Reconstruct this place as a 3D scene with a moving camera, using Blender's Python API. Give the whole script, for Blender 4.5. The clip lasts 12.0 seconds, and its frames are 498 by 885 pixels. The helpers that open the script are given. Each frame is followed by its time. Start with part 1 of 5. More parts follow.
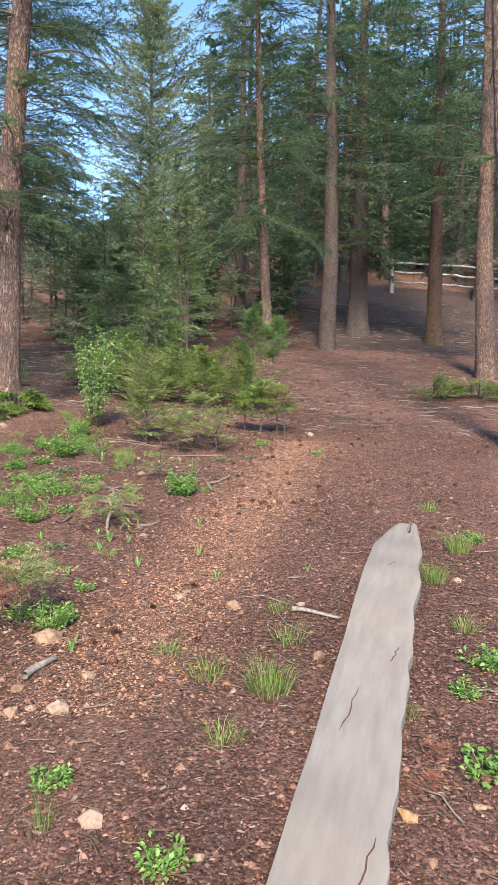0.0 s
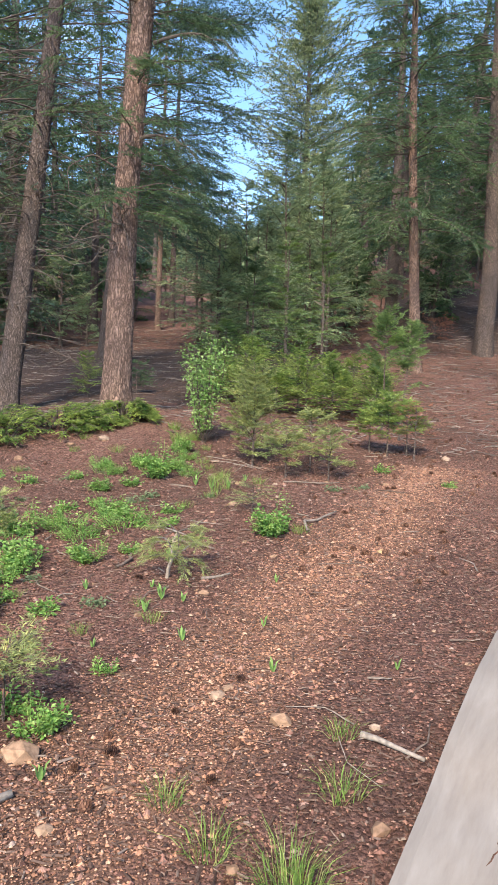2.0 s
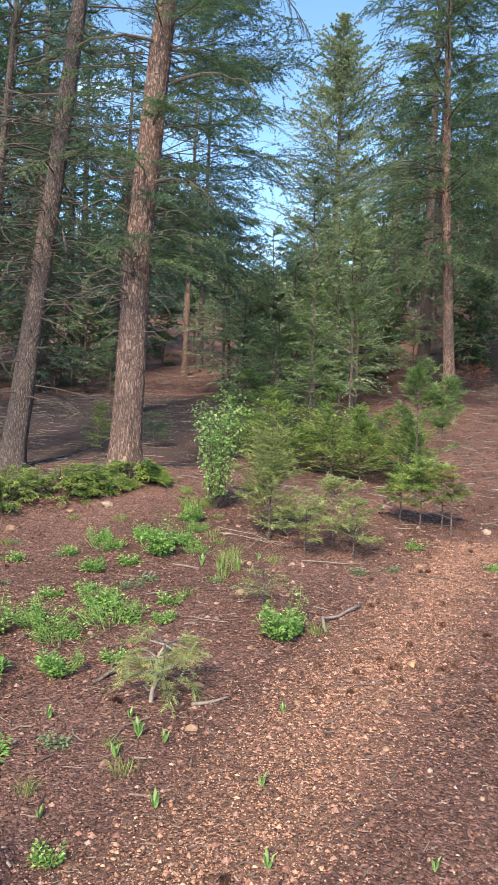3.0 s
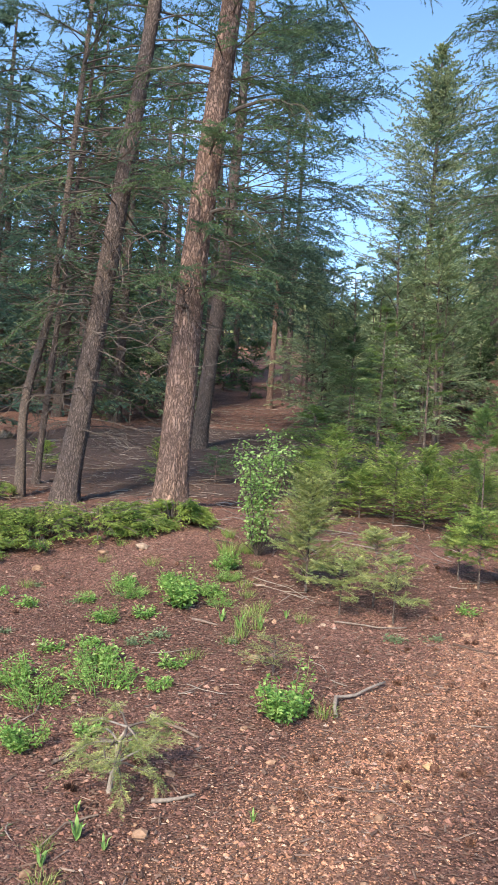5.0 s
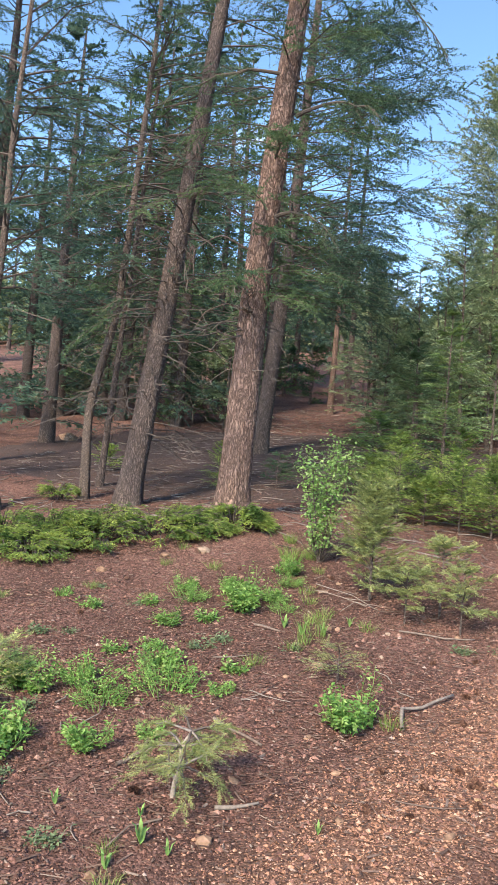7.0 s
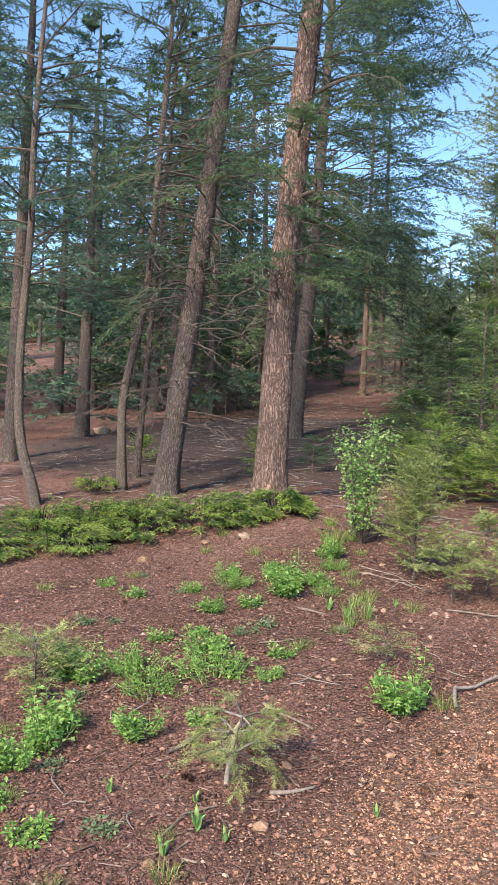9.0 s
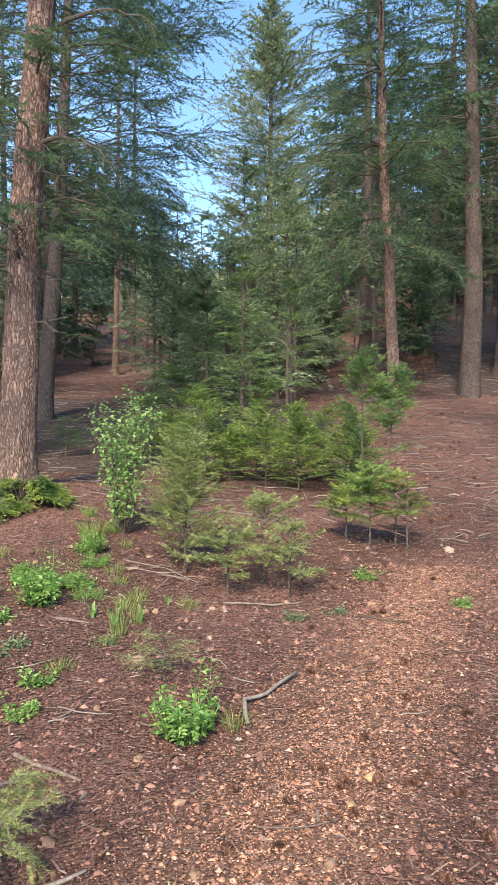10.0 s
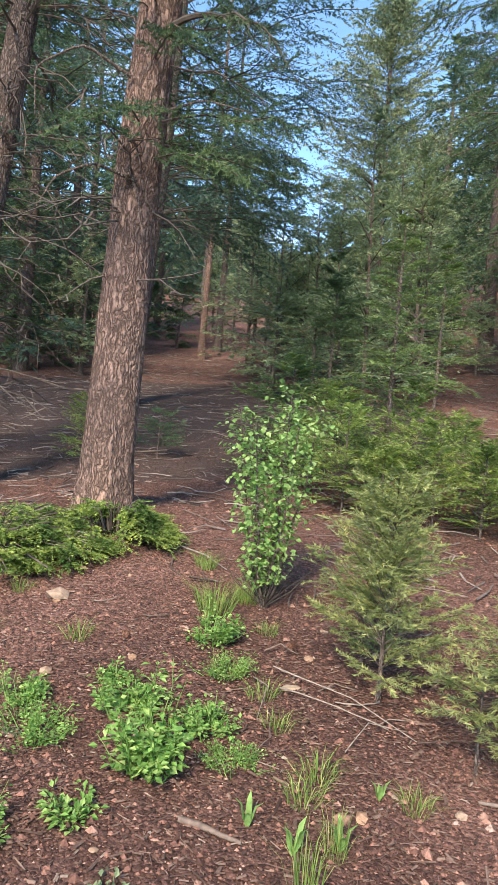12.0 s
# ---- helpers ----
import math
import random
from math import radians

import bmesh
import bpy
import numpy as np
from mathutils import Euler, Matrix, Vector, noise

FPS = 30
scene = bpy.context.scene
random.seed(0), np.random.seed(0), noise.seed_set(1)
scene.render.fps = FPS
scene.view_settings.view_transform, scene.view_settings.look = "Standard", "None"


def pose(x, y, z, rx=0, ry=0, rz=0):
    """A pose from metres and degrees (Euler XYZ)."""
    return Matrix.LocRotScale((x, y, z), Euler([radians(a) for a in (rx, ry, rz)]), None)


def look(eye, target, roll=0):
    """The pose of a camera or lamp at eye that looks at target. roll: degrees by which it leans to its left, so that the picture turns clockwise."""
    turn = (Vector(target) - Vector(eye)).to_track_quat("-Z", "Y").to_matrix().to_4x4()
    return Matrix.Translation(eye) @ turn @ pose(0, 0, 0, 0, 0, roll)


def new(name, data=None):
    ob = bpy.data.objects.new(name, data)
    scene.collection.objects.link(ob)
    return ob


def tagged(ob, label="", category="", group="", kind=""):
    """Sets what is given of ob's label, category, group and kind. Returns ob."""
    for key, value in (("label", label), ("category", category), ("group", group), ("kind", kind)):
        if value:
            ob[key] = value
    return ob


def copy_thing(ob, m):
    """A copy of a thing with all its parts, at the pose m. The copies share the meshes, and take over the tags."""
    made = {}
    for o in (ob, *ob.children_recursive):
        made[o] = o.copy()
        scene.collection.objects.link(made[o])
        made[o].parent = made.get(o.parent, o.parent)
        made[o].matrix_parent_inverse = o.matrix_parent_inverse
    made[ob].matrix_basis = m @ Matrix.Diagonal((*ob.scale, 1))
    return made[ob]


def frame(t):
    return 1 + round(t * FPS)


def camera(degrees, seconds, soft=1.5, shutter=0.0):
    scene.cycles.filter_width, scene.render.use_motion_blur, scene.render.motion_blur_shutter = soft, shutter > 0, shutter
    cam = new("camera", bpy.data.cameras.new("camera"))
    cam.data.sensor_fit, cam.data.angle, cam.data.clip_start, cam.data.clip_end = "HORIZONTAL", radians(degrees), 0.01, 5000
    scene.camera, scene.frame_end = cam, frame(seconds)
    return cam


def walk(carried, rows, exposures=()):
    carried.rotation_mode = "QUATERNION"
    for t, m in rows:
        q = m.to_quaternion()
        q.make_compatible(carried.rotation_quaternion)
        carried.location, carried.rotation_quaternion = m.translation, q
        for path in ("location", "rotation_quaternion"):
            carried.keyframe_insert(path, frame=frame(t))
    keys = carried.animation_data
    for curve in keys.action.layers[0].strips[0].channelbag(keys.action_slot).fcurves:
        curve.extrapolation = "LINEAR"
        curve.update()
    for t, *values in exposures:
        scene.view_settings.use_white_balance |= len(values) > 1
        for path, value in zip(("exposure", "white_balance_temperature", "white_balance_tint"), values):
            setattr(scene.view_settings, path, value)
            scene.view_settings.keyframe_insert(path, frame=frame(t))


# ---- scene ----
cam = camera(36.51, 12.0)
PATH = [
    (0.0, pose(-0.338, -0.429, 1.308, 87.18, -0.95, -4.08)),
    (0.5, pose(-0.110, -0.251, 1.413, 88.34, -2.66, 5.17)),
    (1.0, pose(-0.071, -0.007, 1.377, 88.31, -2.50, 9.84)),
    (1.5, pose(-0.025, 0.313, 1.453, 88.02, -2.34, 10.66)),
    (2.0, pose(0.072, 0.570, 1.464, 86.99, -2.27, 7.90)),
    (2.5, pose(0.173, 0.964, 1.617, 86.99, -3.81, 8.71)),
    (3.0, pose(0.093, 1.302, 1.679, 90.00, -2.66, 10.31)),
    (3.2, pose(0.075, 1.482, 1.721, 91.03, -2.02, 10.64)),
    (4.8, pose(0.450, 1.860, 1.791, 92.05, -4.16, 17.22)),
    (5.0, pose(0.458, 1.858, 1.805, 91.95, -4.33, 17.72)),
    (5.5, pose(0.484, 1.861, 1.804, 91.81, -4.52, 18.80)),
    (6.0, pose(0.480, 1.867, 1.800, 91.86, -4.84, 19.56)),
    (6.5, pose(0.448, 1.871, 1.805, 91.99, -4.81, 20.58)),
    (7.0, pose(0.413, 1.887, 1.795, 92.00, -5.07, 22.21)),
    (8.8, pose(0.381, 1.886, 1.775, 90.80, -2.05, 25.95)),
    (9.0, pose(0.369, 1.930, 1.771, 90.86, -2.59, 24.77)),
    (9.5, pose(0.323, 2.164, 1.710, 89.78, -3.57, 16.15)),
    (10.0, pose(0.127, 2.557, 1.767, 89.95, -0.67, 6.21)),
    (10.5, pose(-0.121, 3.016, 1.702, 89.08, -1.65, 4.54)),
    (11.0, pose(-0.400, 3.500, 1.823, 87.94, -3.04, 8.68)),
    (11.5, pose(-0.668, 4.037, 1.899, 88.02, -2.97, 10.25)),
    (12.0, pose(-0.868, 4.502, 1.941, 88.93, -5.10, 11.14)),
]
walk(cam, PATH, [(0.0, 1.0, 6700, 10), (12.0, 1.0, 6700, 10)])

# ---- light ----
SUN_EL, SUN_AZ = 36.0, 185.0          # azimuth clockwise from +y: behind the walker, to the left
world = bpy.data.worlds.new("world")
scene.world = world
world.use_nodes = True
wn, wl = world.node_tree.nodes, world.node_tree.links
wn.clear()
w_out, w_bg = wn.new("ShaderNodeOutputWorld"), wn.new("ShaderNodeBackground")
sky = wn.new("ShaderNodeTexSky")
sky.sky_type, sky.sun_disc = "NISHITA", False
sky.sun_elevation, sky.sun_rotation = radians(SUN_EL), radians(SUN_AZ)
sky.air_density, sky.dust_density, sky.ozone_density, sky.altitude = 1.0, 0.2, 0.7, 1800
w_co, w_no, w_ra, w_mx = wn.new("ShaderNodeTexCoord"), wn.new("ShaderNodeTexNoise"), wn.new("ShaderNodeValToRGB"), wn.new("ShaderNodeMixRGB")
w_no.inputs["Scale"].default_value, w_no.inputs["Detail"].default_value = 2.4, 8.0
w_ra.color_ramp.elements[0].position, w_ra.color_ramp.elements[1].position = 0.6, 0.9
w_mx.inputs[2].default_value = (7.5, 7.9, 8.6, 1)
w_map = wn.new("ShaderNodeMapping")
w_map.inputs["Scale"].default_value = (1.0, 1.0, 2.6)
wl.new(w_co.outputs["Generated"], w_map.inputs["Vector"])
wl.new(w_map.outputs["Vector"], w_no.inputs["Vector"])
w_no.inputs["Distortion"].default_value = 0.9
wl.new(w_no.outputs["Fac"], w_ra.inputs["Fac"])
wl.new(w_ra.outputs["Color"], w_mx.inputs[0])
w_deep = wn.new("ShaderNodeMixRGB")
w_deep.blend_type = "MULTIPLY"
w_deep.inputs[0].default_value, w_deep.inputs[2].default_value = 1.0, (0.82, 1.0, 1.09, 1)
wl.new(sky.outputs["Color"], w_deep.inputs[1])
wl.new(w_deep.outputs["Color"], w_mx.inputs[1])
wl.new(w_mx.outputs["Color"], w_bg.inputs["Color"])
w_bg.inputs["Strength"].default_value = 0.188
wl.new(w_bg.outputs["Background"], w_out.inputs["Surface"])
sun_data = bpy.data.lights.new("sun", "SUN")
sun_data.energy, sun_data.angle, sun_data.color = 4.5, radians(13.0), (1.0, 0.865, 0.69)
sun = new("sun", sun_data)
a_, e_ = radians(SUN_AZ), radians(SUN_EL)
sun.matrix_world = look((math.sin(a_) * math.cos(e_) * 60, math.cos(a_) * math.cos(e_) * 60, math.sin(e_) * 60), (0, 0, 0))


# ---- materials ----
def material(name, rough=0.9, spec=0.25):
    m = bpy.data.materials.new(name)
    m.use_nodes = True
    n = m.node_tree.nodes
    b = n["Principled BSDF"]
    b.inputs["Roughness"].default_value = rough
    b.inputs["Specular IOR Level"].default_value = spec
    return m, n, m.node_tree.links, b


def coords(n, l, scale=(1, 1, 1), kind="Object"):
    c, mp = n.new("ShaderNodeTexCoord"), n.new("ShaderNodeMapping")
    mp.inputs["Scale"].default_value = scale
    l.new(c.outputs[kind], mp.inputs["Vector"])
    return mp.outputs["Vector"]


def world_coords(n, l):
    return n.new("ShaderNodeNewGeometry").outputs["Position"]


def noise_tex(n, l, vec, scale, detail=4.0, rough=0.55):
    t = n.new("ShaderNodeTexNoise")
    t.inputs["Scale"].default_value, t.inputs["Detail"].default_value, t.inputs["Roughness"].default_value = scale, detail, rough
    l.new(vec, t.inputs["Vector"])
    return t.outputs["Fac"]


def ramp(n, l, fac, stops):
    r = n.new("ShaderNodeValToRGB")
    el = r.color_ramp.elements
    while len(el) < len(stops):
        el.new(0.5)
    for e, (p, c) in zip(el, stops):
        e.position, e.color = p, (*c, 1)
    l.new(fac, r.inputs["Fac"])
    return r.outputs["Color"]


def mixc(n, l, fac, a, b, mode="MIX"):
    m = n.new("ShaderNodeMixRGB")
    m.blend_type = mode
    for k, v in ((0, fac), (1, a), (2, b)):
        if isinstance(v, (int, float)):
            m.inputs[k].default_value = v
        elif isinstance(v, tuple):
            m.inputs[k].default_value = (*v, 1)
        else:
            l.new(v, m.inputs[k])
    return m.outputs["Color"]


def bump(n, l, b, height, strength, dist):
    k = n.new("ShaderNodeBump")
    k.inputs["Strength"].default_value, k.inputs["Distance"].default_value = strength, dist
    l.new(height, k.inputs["Height"])
    l.new(k.outputs["Normal"], b.inputs["Normal"])


def mapped(n, l, value, a, b):
    m = n.new("ShaderNodeMapRange")
    m.inputs["From Min"].default_value, m.inputs["From Max"].default_value = a, b
    l.new(value, m.inputs["Value"])
    return m.outputs["Result"]


def soil_material():
    m, n, l, b = material("forest_soil", 0.95, 0.1)
    v = world_coords(n, l)
    fine = noise_tex(n, l, v, 85, 6, 0.75)
    mid = noise_tex(n, l, v, 9, 5, 0.6)
    big = noise_tex(n, l, v, 0.7, 4)
    col = ramp(n, l, fine, [(0.3, (0.05, 0.027, 0.023)), (0.5, (0.2, 0.112, 0.09)), (0.66, (0.42, 0.25, 0.2))])
    red = ramp(n, l, mid, [(0.35, (0.17, 0.093, 0.078)), (0.65, (0.345, 0.182, 0.137))])
    col = mixc(n, l, 0.5, col, red)
    cell = n.new("ShaderNodeTexVoronoi")
    cell.inputs["Scale"].default_value = 92.0
    l.new(v, cell.inputs["Vector"])
    hue = n.new("ShaderNodeSeparateColor")
    l.new(cell.outputs["Color"], hue.inputs[0])
    grit = ramp(n, l, hue.outputs[0], [(0.0, (0.055, 0.029, 0.024)), (0.45, (0.19, 0.096, 0.074)), (0.75, (0.36, 0.18, 0.132)), (1.0, (0.56, 0.31, 0.23))])
    col = mixc(n, l, 0.58, col, grit)
    # paler gravel colour along the trail
    sep = n.new("ShaderNodeSeparateXYZ")
    l.new(v, sep.inputs[0])
    lin = n.new("ShaderNodeMath")
    lin.operation = "MULTIPLY_ADD"
    lin.inputs[1].default_value, lin.inputs[2].default_value = -0.29, 1.44
    l.new(sep.outputs["Y"], lin.inputs[0])
    off = n.new("ShaderNodeMath")
    l.new(sep.outputs["X"], off.inputs[0])
    l.new(lin.outputs[0], off.inputs[1])
    ab = n.new("ShaderNodeMath")
    ab.operation = "ABSOLUTE"
    l.new(off.outputs[0], ab.inputs[0])
    wob = n.new("ShaderNodeMath")
    wob.operation = "MULTIPLY_ADD"
    wob.inputs[1].default_value = 1.1
    l.new(big, wob.inputs[0])
    l.new(ab.outputs[0], wob.inputs[2])
    trail = ramp(n, l, wob.outputs[0], [(0.7, (0.85, 0.85, 0.85)), (1.15, (0, 0, 0))])
    ends = ramp(n, l, mapped(n, l, sep.outputs["Y"], 0, 10), [(0.12, (0, 0, 0)), (0.3, (1, 1, 1)), (0.6, (0.9, 0.9, 0.9)), (0.85, (0, 0, 0))])
    trail = mixc(n, l, 1.0, trail, ends, "MULTIPLY")
    col = mixc(n, l, trail, col, mixc(n, l, hue.outputs[1], (0.22, 0.112, 0.072), (0.56, 0.32, 0.212)))
    dark = ramp(n, l, big, [(0.42, (0.7, 0.67, 0.67)), (0.6, (1.08, 1.0, 0.98))])
    col = mixc(n, l, 1.0, col, dark, "MULTIPLY")
    # shade under the big trees put in the colour as greyer, darker needle duff
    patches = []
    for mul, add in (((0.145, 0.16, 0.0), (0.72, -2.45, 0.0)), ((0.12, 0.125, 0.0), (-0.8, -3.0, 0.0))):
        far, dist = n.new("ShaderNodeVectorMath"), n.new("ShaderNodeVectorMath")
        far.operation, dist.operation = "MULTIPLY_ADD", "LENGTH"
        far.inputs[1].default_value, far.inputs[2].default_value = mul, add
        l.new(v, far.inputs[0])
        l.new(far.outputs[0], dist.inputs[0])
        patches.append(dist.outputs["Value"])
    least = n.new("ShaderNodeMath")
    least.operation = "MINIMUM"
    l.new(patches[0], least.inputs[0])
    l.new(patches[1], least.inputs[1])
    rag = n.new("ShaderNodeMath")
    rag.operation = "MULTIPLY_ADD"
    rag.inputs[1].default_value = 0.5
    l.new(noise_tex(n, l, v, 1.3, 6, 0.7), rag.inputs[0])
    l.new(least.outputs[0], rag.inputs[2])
    duff_shade = ramp(n, l, rag.outputs[0], [(0.98, (0.85, 0.85, 0.85)), (1.22, (0, 0, 0))])
    col = mixc(n, l, duff_shade, col, ramp(n, l, fine, [(0.3, (0.037, 0.028, 0.028)), (0.55, (0.118, 0.088, 0.084)), (0.72, (0.28, 0.225, 0.21))]))
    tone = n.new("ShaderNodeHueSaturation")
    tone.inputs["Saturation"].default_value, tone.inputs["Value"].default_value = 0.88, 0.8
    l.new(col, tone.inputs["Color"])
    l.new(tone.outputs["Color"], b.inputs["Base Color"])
    hgt = mixc(n, l, 0.5, fine, cell.outputs["Distance"], "SUBTRACT")
    bump(n, l, b, hgt, 1.0, 0.02)
    return m


def bark_material(name, plate, plate2, furrow, sx=26.0, sz=7.0):
    m, n, l, b = material(name, 0.95, 0.1)
    v = coords(n, l, (sx, sx, sz))
    wt = n.new("ShaderNodeTexNoise")
    wt.inputs["Scale"].default_value, wt.inputs["Detail"].default_value = 1.0, 4.0
    l.new(coords(n, l, (16, 16, 9)), wt.inputs["Vector"])
    warp = wt.outputs["Color"]
    vm = n.new("ShaderNodeVectorMath")
    vm.operation = "MULTIPLY_ADD"
    vm.inputs[1].default_value = (4.2, 4.2, 2.4)
    l.new(warp, vm.inputs[0])
    l.new(v, vm.inputs[2])
    vo = n.new("ShaderNodeTexVoronoi")
    vo.feature = "DISTANCE_TO_EDGE"
    vo.inputs["Scale"].default_value = 1.0
    l.new(vm.outputs[0], vo.inputs["Vector"])
    fine = noise_tex(n, l, coords(n, l, (70, 70, 45)), 1.0, 6, 0.75)
    col = ramp(n, l, fine, [(0.3, plate2), (0.7, plate)])
    big = noise_tex(n, l, coords(n, l, (1.6, 1.6, 0.9)), 1.0, 3)
    col = mixc(n, l, 1.0, col, ramp(n, l, big, [(0.35, (0.68, 0.68, 0.72)), (0.65, (1.15, 1.08, 1.0))]), "MULTIPLY")
    fl = n.new("ShaderNodeTexVoronoi")
    fl.inputs["Scale"].default_value = 1.0
    fm = n.new("ShaderNodeVectorMath")
    fm.operation = "MULTIPLY_ADD"
    fm.inputs[1].default_value = (3.0, 3.0, 3.0)
    l.new(warp, fm.inputs[0])
    l.new(coords(n, l, (sx * 2.6, sx * 2.6, sz * 4.5)), fm.inputs[2])
    l.new(fm.outputs[0], fl.inputs["Vector"])
    flc = n.new("ShaderNodeSeparateColor")
    l.new(fl.outputs["Color"], flc.inputs[0])
    col = mixc(n, l, 1.0, col, ramp(n, l, flc.outputs[0], [(0.0, (0.6, 0.57, 0.56)), (0.5, (0.95, 0.92, 0.9)), (1.0, (1.25, 1.2, 1.17))]), "MULTIPLY")
    edge = ramp(n, l, vo.outputs["Distance"], [(0.0, (0.9, 0.9, 0.9)), (0.1, (0.45, 0.45, 0.45)), (0.26, (0, 0, 0))])
    col = mixc(n, l, edge, col, furrow)
    l.new(col, b.inputs["Base Color"])
    h = ramp(n, l, vo.outputs["Distance"], [(0.0, (0, 0, 0)), (0.28, (0.85, 0.85, 0.85))])
    h = mixc(n, l, 0.6, h, fine, "ADD")
    h = mixc(n, l, 0.5, h, flc.outputs[0], "ADD")
    bump(n, l, b, h, 0.9, 0.018)
    return m


def island_material(name, stops, rough=0.9, grain=40.0, spec=0.2, through_light=0.0, objects=False):
    """Colour that differs from piece to piece, with fine grain."""
    m, n, l, b = material(name, rough, spec)
    if objects:
        r = n.new("ShaderNodeObjectInfo").outputs["Random"]
    else:
        r = n.new("ShaderNodeNewGeometry").outputs["Random Per Island"]
    col = ramp(n, l, r, stops)
    g = noise_tex(n, l, world_coords(n, l), grain, 3)
    col = mixc(n, l, 1.0, col, ramp(n, l, g, [(0.3, (0.6, 0.6, 0.6)), (0.7, (1.25, 1.25, 1.25))]), "MULTIPLY")
    l.new(col, b.inputs["Base Color"])
    if through_light:
        t, mx = n.new("ShaderNodeBsdfTranslucent"), n.new("ShaderNodeMixShader")
        l.new(col, t.inputs["Color"])
        mx.inputs[0].default_value = through_light
        l.new(b.outputs[0], mx.inputs[1])
        l.new(t.outputs[0], mx.inputs[2])
        l.new(mx.outputs[0], n["Material Output"].inputs["Surface"])
    return m


def needles_material(name, dark, light, clump=1.6):
    """Needles: darker and lighter sprays in clumps, and a fresh tone from needle to needle."""
    m, n, l, b = material(name, 0.65, 0.3)
    v = world_coords(n, l)
    r = n.new("ShaderNodeNewGeometry").outputs["Random Per Island"]
    c1 = ramp(n, l, noise_tex(n, l, v, clump, 3), [(0.36, dark), (0.64, light)])
    col = mixc(n, l, 1.0, c1, ramp(n, l, r, [(0.0, (0.65, 0.7, 0.7)), (0.8, (1.1, 1.1, 1.0)), (1.0, (1.7, 1.5, 1.2))]), "MULTIPLY")
    l.new(col, b.inputs["Base Color"])
    t, mx = n.new("ShaderNodeBsdfTranslucent"), n.new("ShaderNodeMixShader")
    l.new(col, t.inputs["Color"])
    mx.inputs[0].default_value = 0.4
    l.new(b.outputs[0], mx.inputs[1])
    l.new(t.outputs[0], mx.inputs[2])
    l.new(mx.outputs[0], n["Material Output"].inputs["Surface"])
    return m


SOIL = soil_material()
BARK_RED = bark_material("red_bark", (0.385, 0.282, 0.245), (0.225, 0.16, 0.138), (0.06, 0.042, 0.037), 36, 5.5)
BARK_GREY = bark_material("grey_bark", (0.245, 0.208, 0.2), (0.15, 0.124, 0.118), (0.05, 0.041, 0.039), 46, 10)
BARK_ORANGE = bark_material("orange_bark", (0.25, 0.168, 0.125), (0.155, 0.1, 0.075), (0.055, 0.036, 0.029), 38, 8)
BARK_YOUNG = bark_material("young_bark", (0.33, 0.28, 0.25), (0.2, 0.165, 0.148), (0.09, 0.072, 0.063), 60, 24)
DEADWOOD = island_material("dead_twigs", [(0, (0.05, 0.04, 0.035)), (0.6, (0.105, 0.085, 0.074)), (1, (0.2, 0.168, 0.148))], 0.9, 30)
FIR = needles_material("fir_needles", (0.055, 0.105, 0.06), (0.145, 0.22, 0.105))
FIR_BLUE = needles_material("blue_green_needles", (0.055, 0.108, 0.088), (0.14, 0.22, 0.16))
FIR_MID = needles_material("mid_green_needles", (0.095, 0.165, 0.06), (0.26, 0.37, 0.14), 6)
FIR_YOUNG = needles_material("young_fir_needles", (0.10, 0.18, 0.05), (0.37, 0.47, 0.14), 7)
FIR_PALE = needles_material("pale_sapling_needles", (0.19, 0.235, 0.09), (0.42, 0.455, 0.20), 12)
PINE_PALE = needles_material("pale_pine_needles", (0.2, 0.275, 0.165), (0.38, 0.465, 0.28), 2)
SPIRE = needles_material("grey_green_needles", (0.15, 0.205, 0.13), (0.36, 0.405, 0.23), 1.2)
JUNIPER = needles_material("juniper_needles", (0.06, 0.125, 0.035), (0.34, 0.43, 0.12), 7)
RUST = needles_material("rust_needles", (0.29, 0.12, 0.085), (0.44, 0.21, 0.155), 8)
LEAF = island_material("green_leaves", [(0, (0.18, 0.33, 0.09)), (0.6, (0.30, 0.48, 0.15)), (1, (0.44, 0.58, 0.24))], 0.7, 30, 0.2, 0.45)
HERB = island_material("herb_leaves", [(0, (0.11, 0.23, 0.055)), (0.6, (0.25, 0.44, 0.115)), (1, (0.42, 0.56, 0.20))], 0.6, 30, 0.2, 0.4)
HERB_GREY = island_material("grey_green_leaves", [(0, (0.12, 0.18, 0.09)), (1, (0.25, 0.31, 0.17))], 0.7, 30, 0.2, 0.25)
GRASS = island_material("grass_blades", [(0, (0.12, 0.20, 0.045)), (0.7, (0.22, 0.33, 0.08)), (1, (0.42, 0.40, 0.17))], 0.6, 20, 0.3, 0.3)
PEBBLE = island_material("pebbles", [(0, (0.065, 0.034, 0.028)), (0.4, (0.165, 0.083, 0.064)), (0.8, (0.28, 0.144, 0.109)), (0.96, (0.35, 0.205, 0.158)), (1, (0.39, 0.30, 0.255))], 0.9, 120)
PEBBLE_PALE = island_material("pale_trail_gravel", [(0, (0.17, 0.082, 0.054)), (0.4, (0.35, 0.178, 0.112)), (0.8, (0.49, 0.265, 0.172)), (1, (0.54, 0.345, 0.245))], 0.9, 120)
LITTER = island_material("needle_and_bark_litter", [(0, (0.06, 0.036, 0.029)), (0.6, (0.13, 0.082, 0.064)), (0.92, (0.2, 0.135, 0.107)), (1, (0.30, 0.23, 0.187))], 0.9, 80)
STONE = island_material("stones", [(0, (0.24, 0.145, 0.095)), (0.5, (0.33, 0.205, 0.135)), (1, (0.36, 0.27, 0.205))], 0.9, 45, 0.2, 0, True)
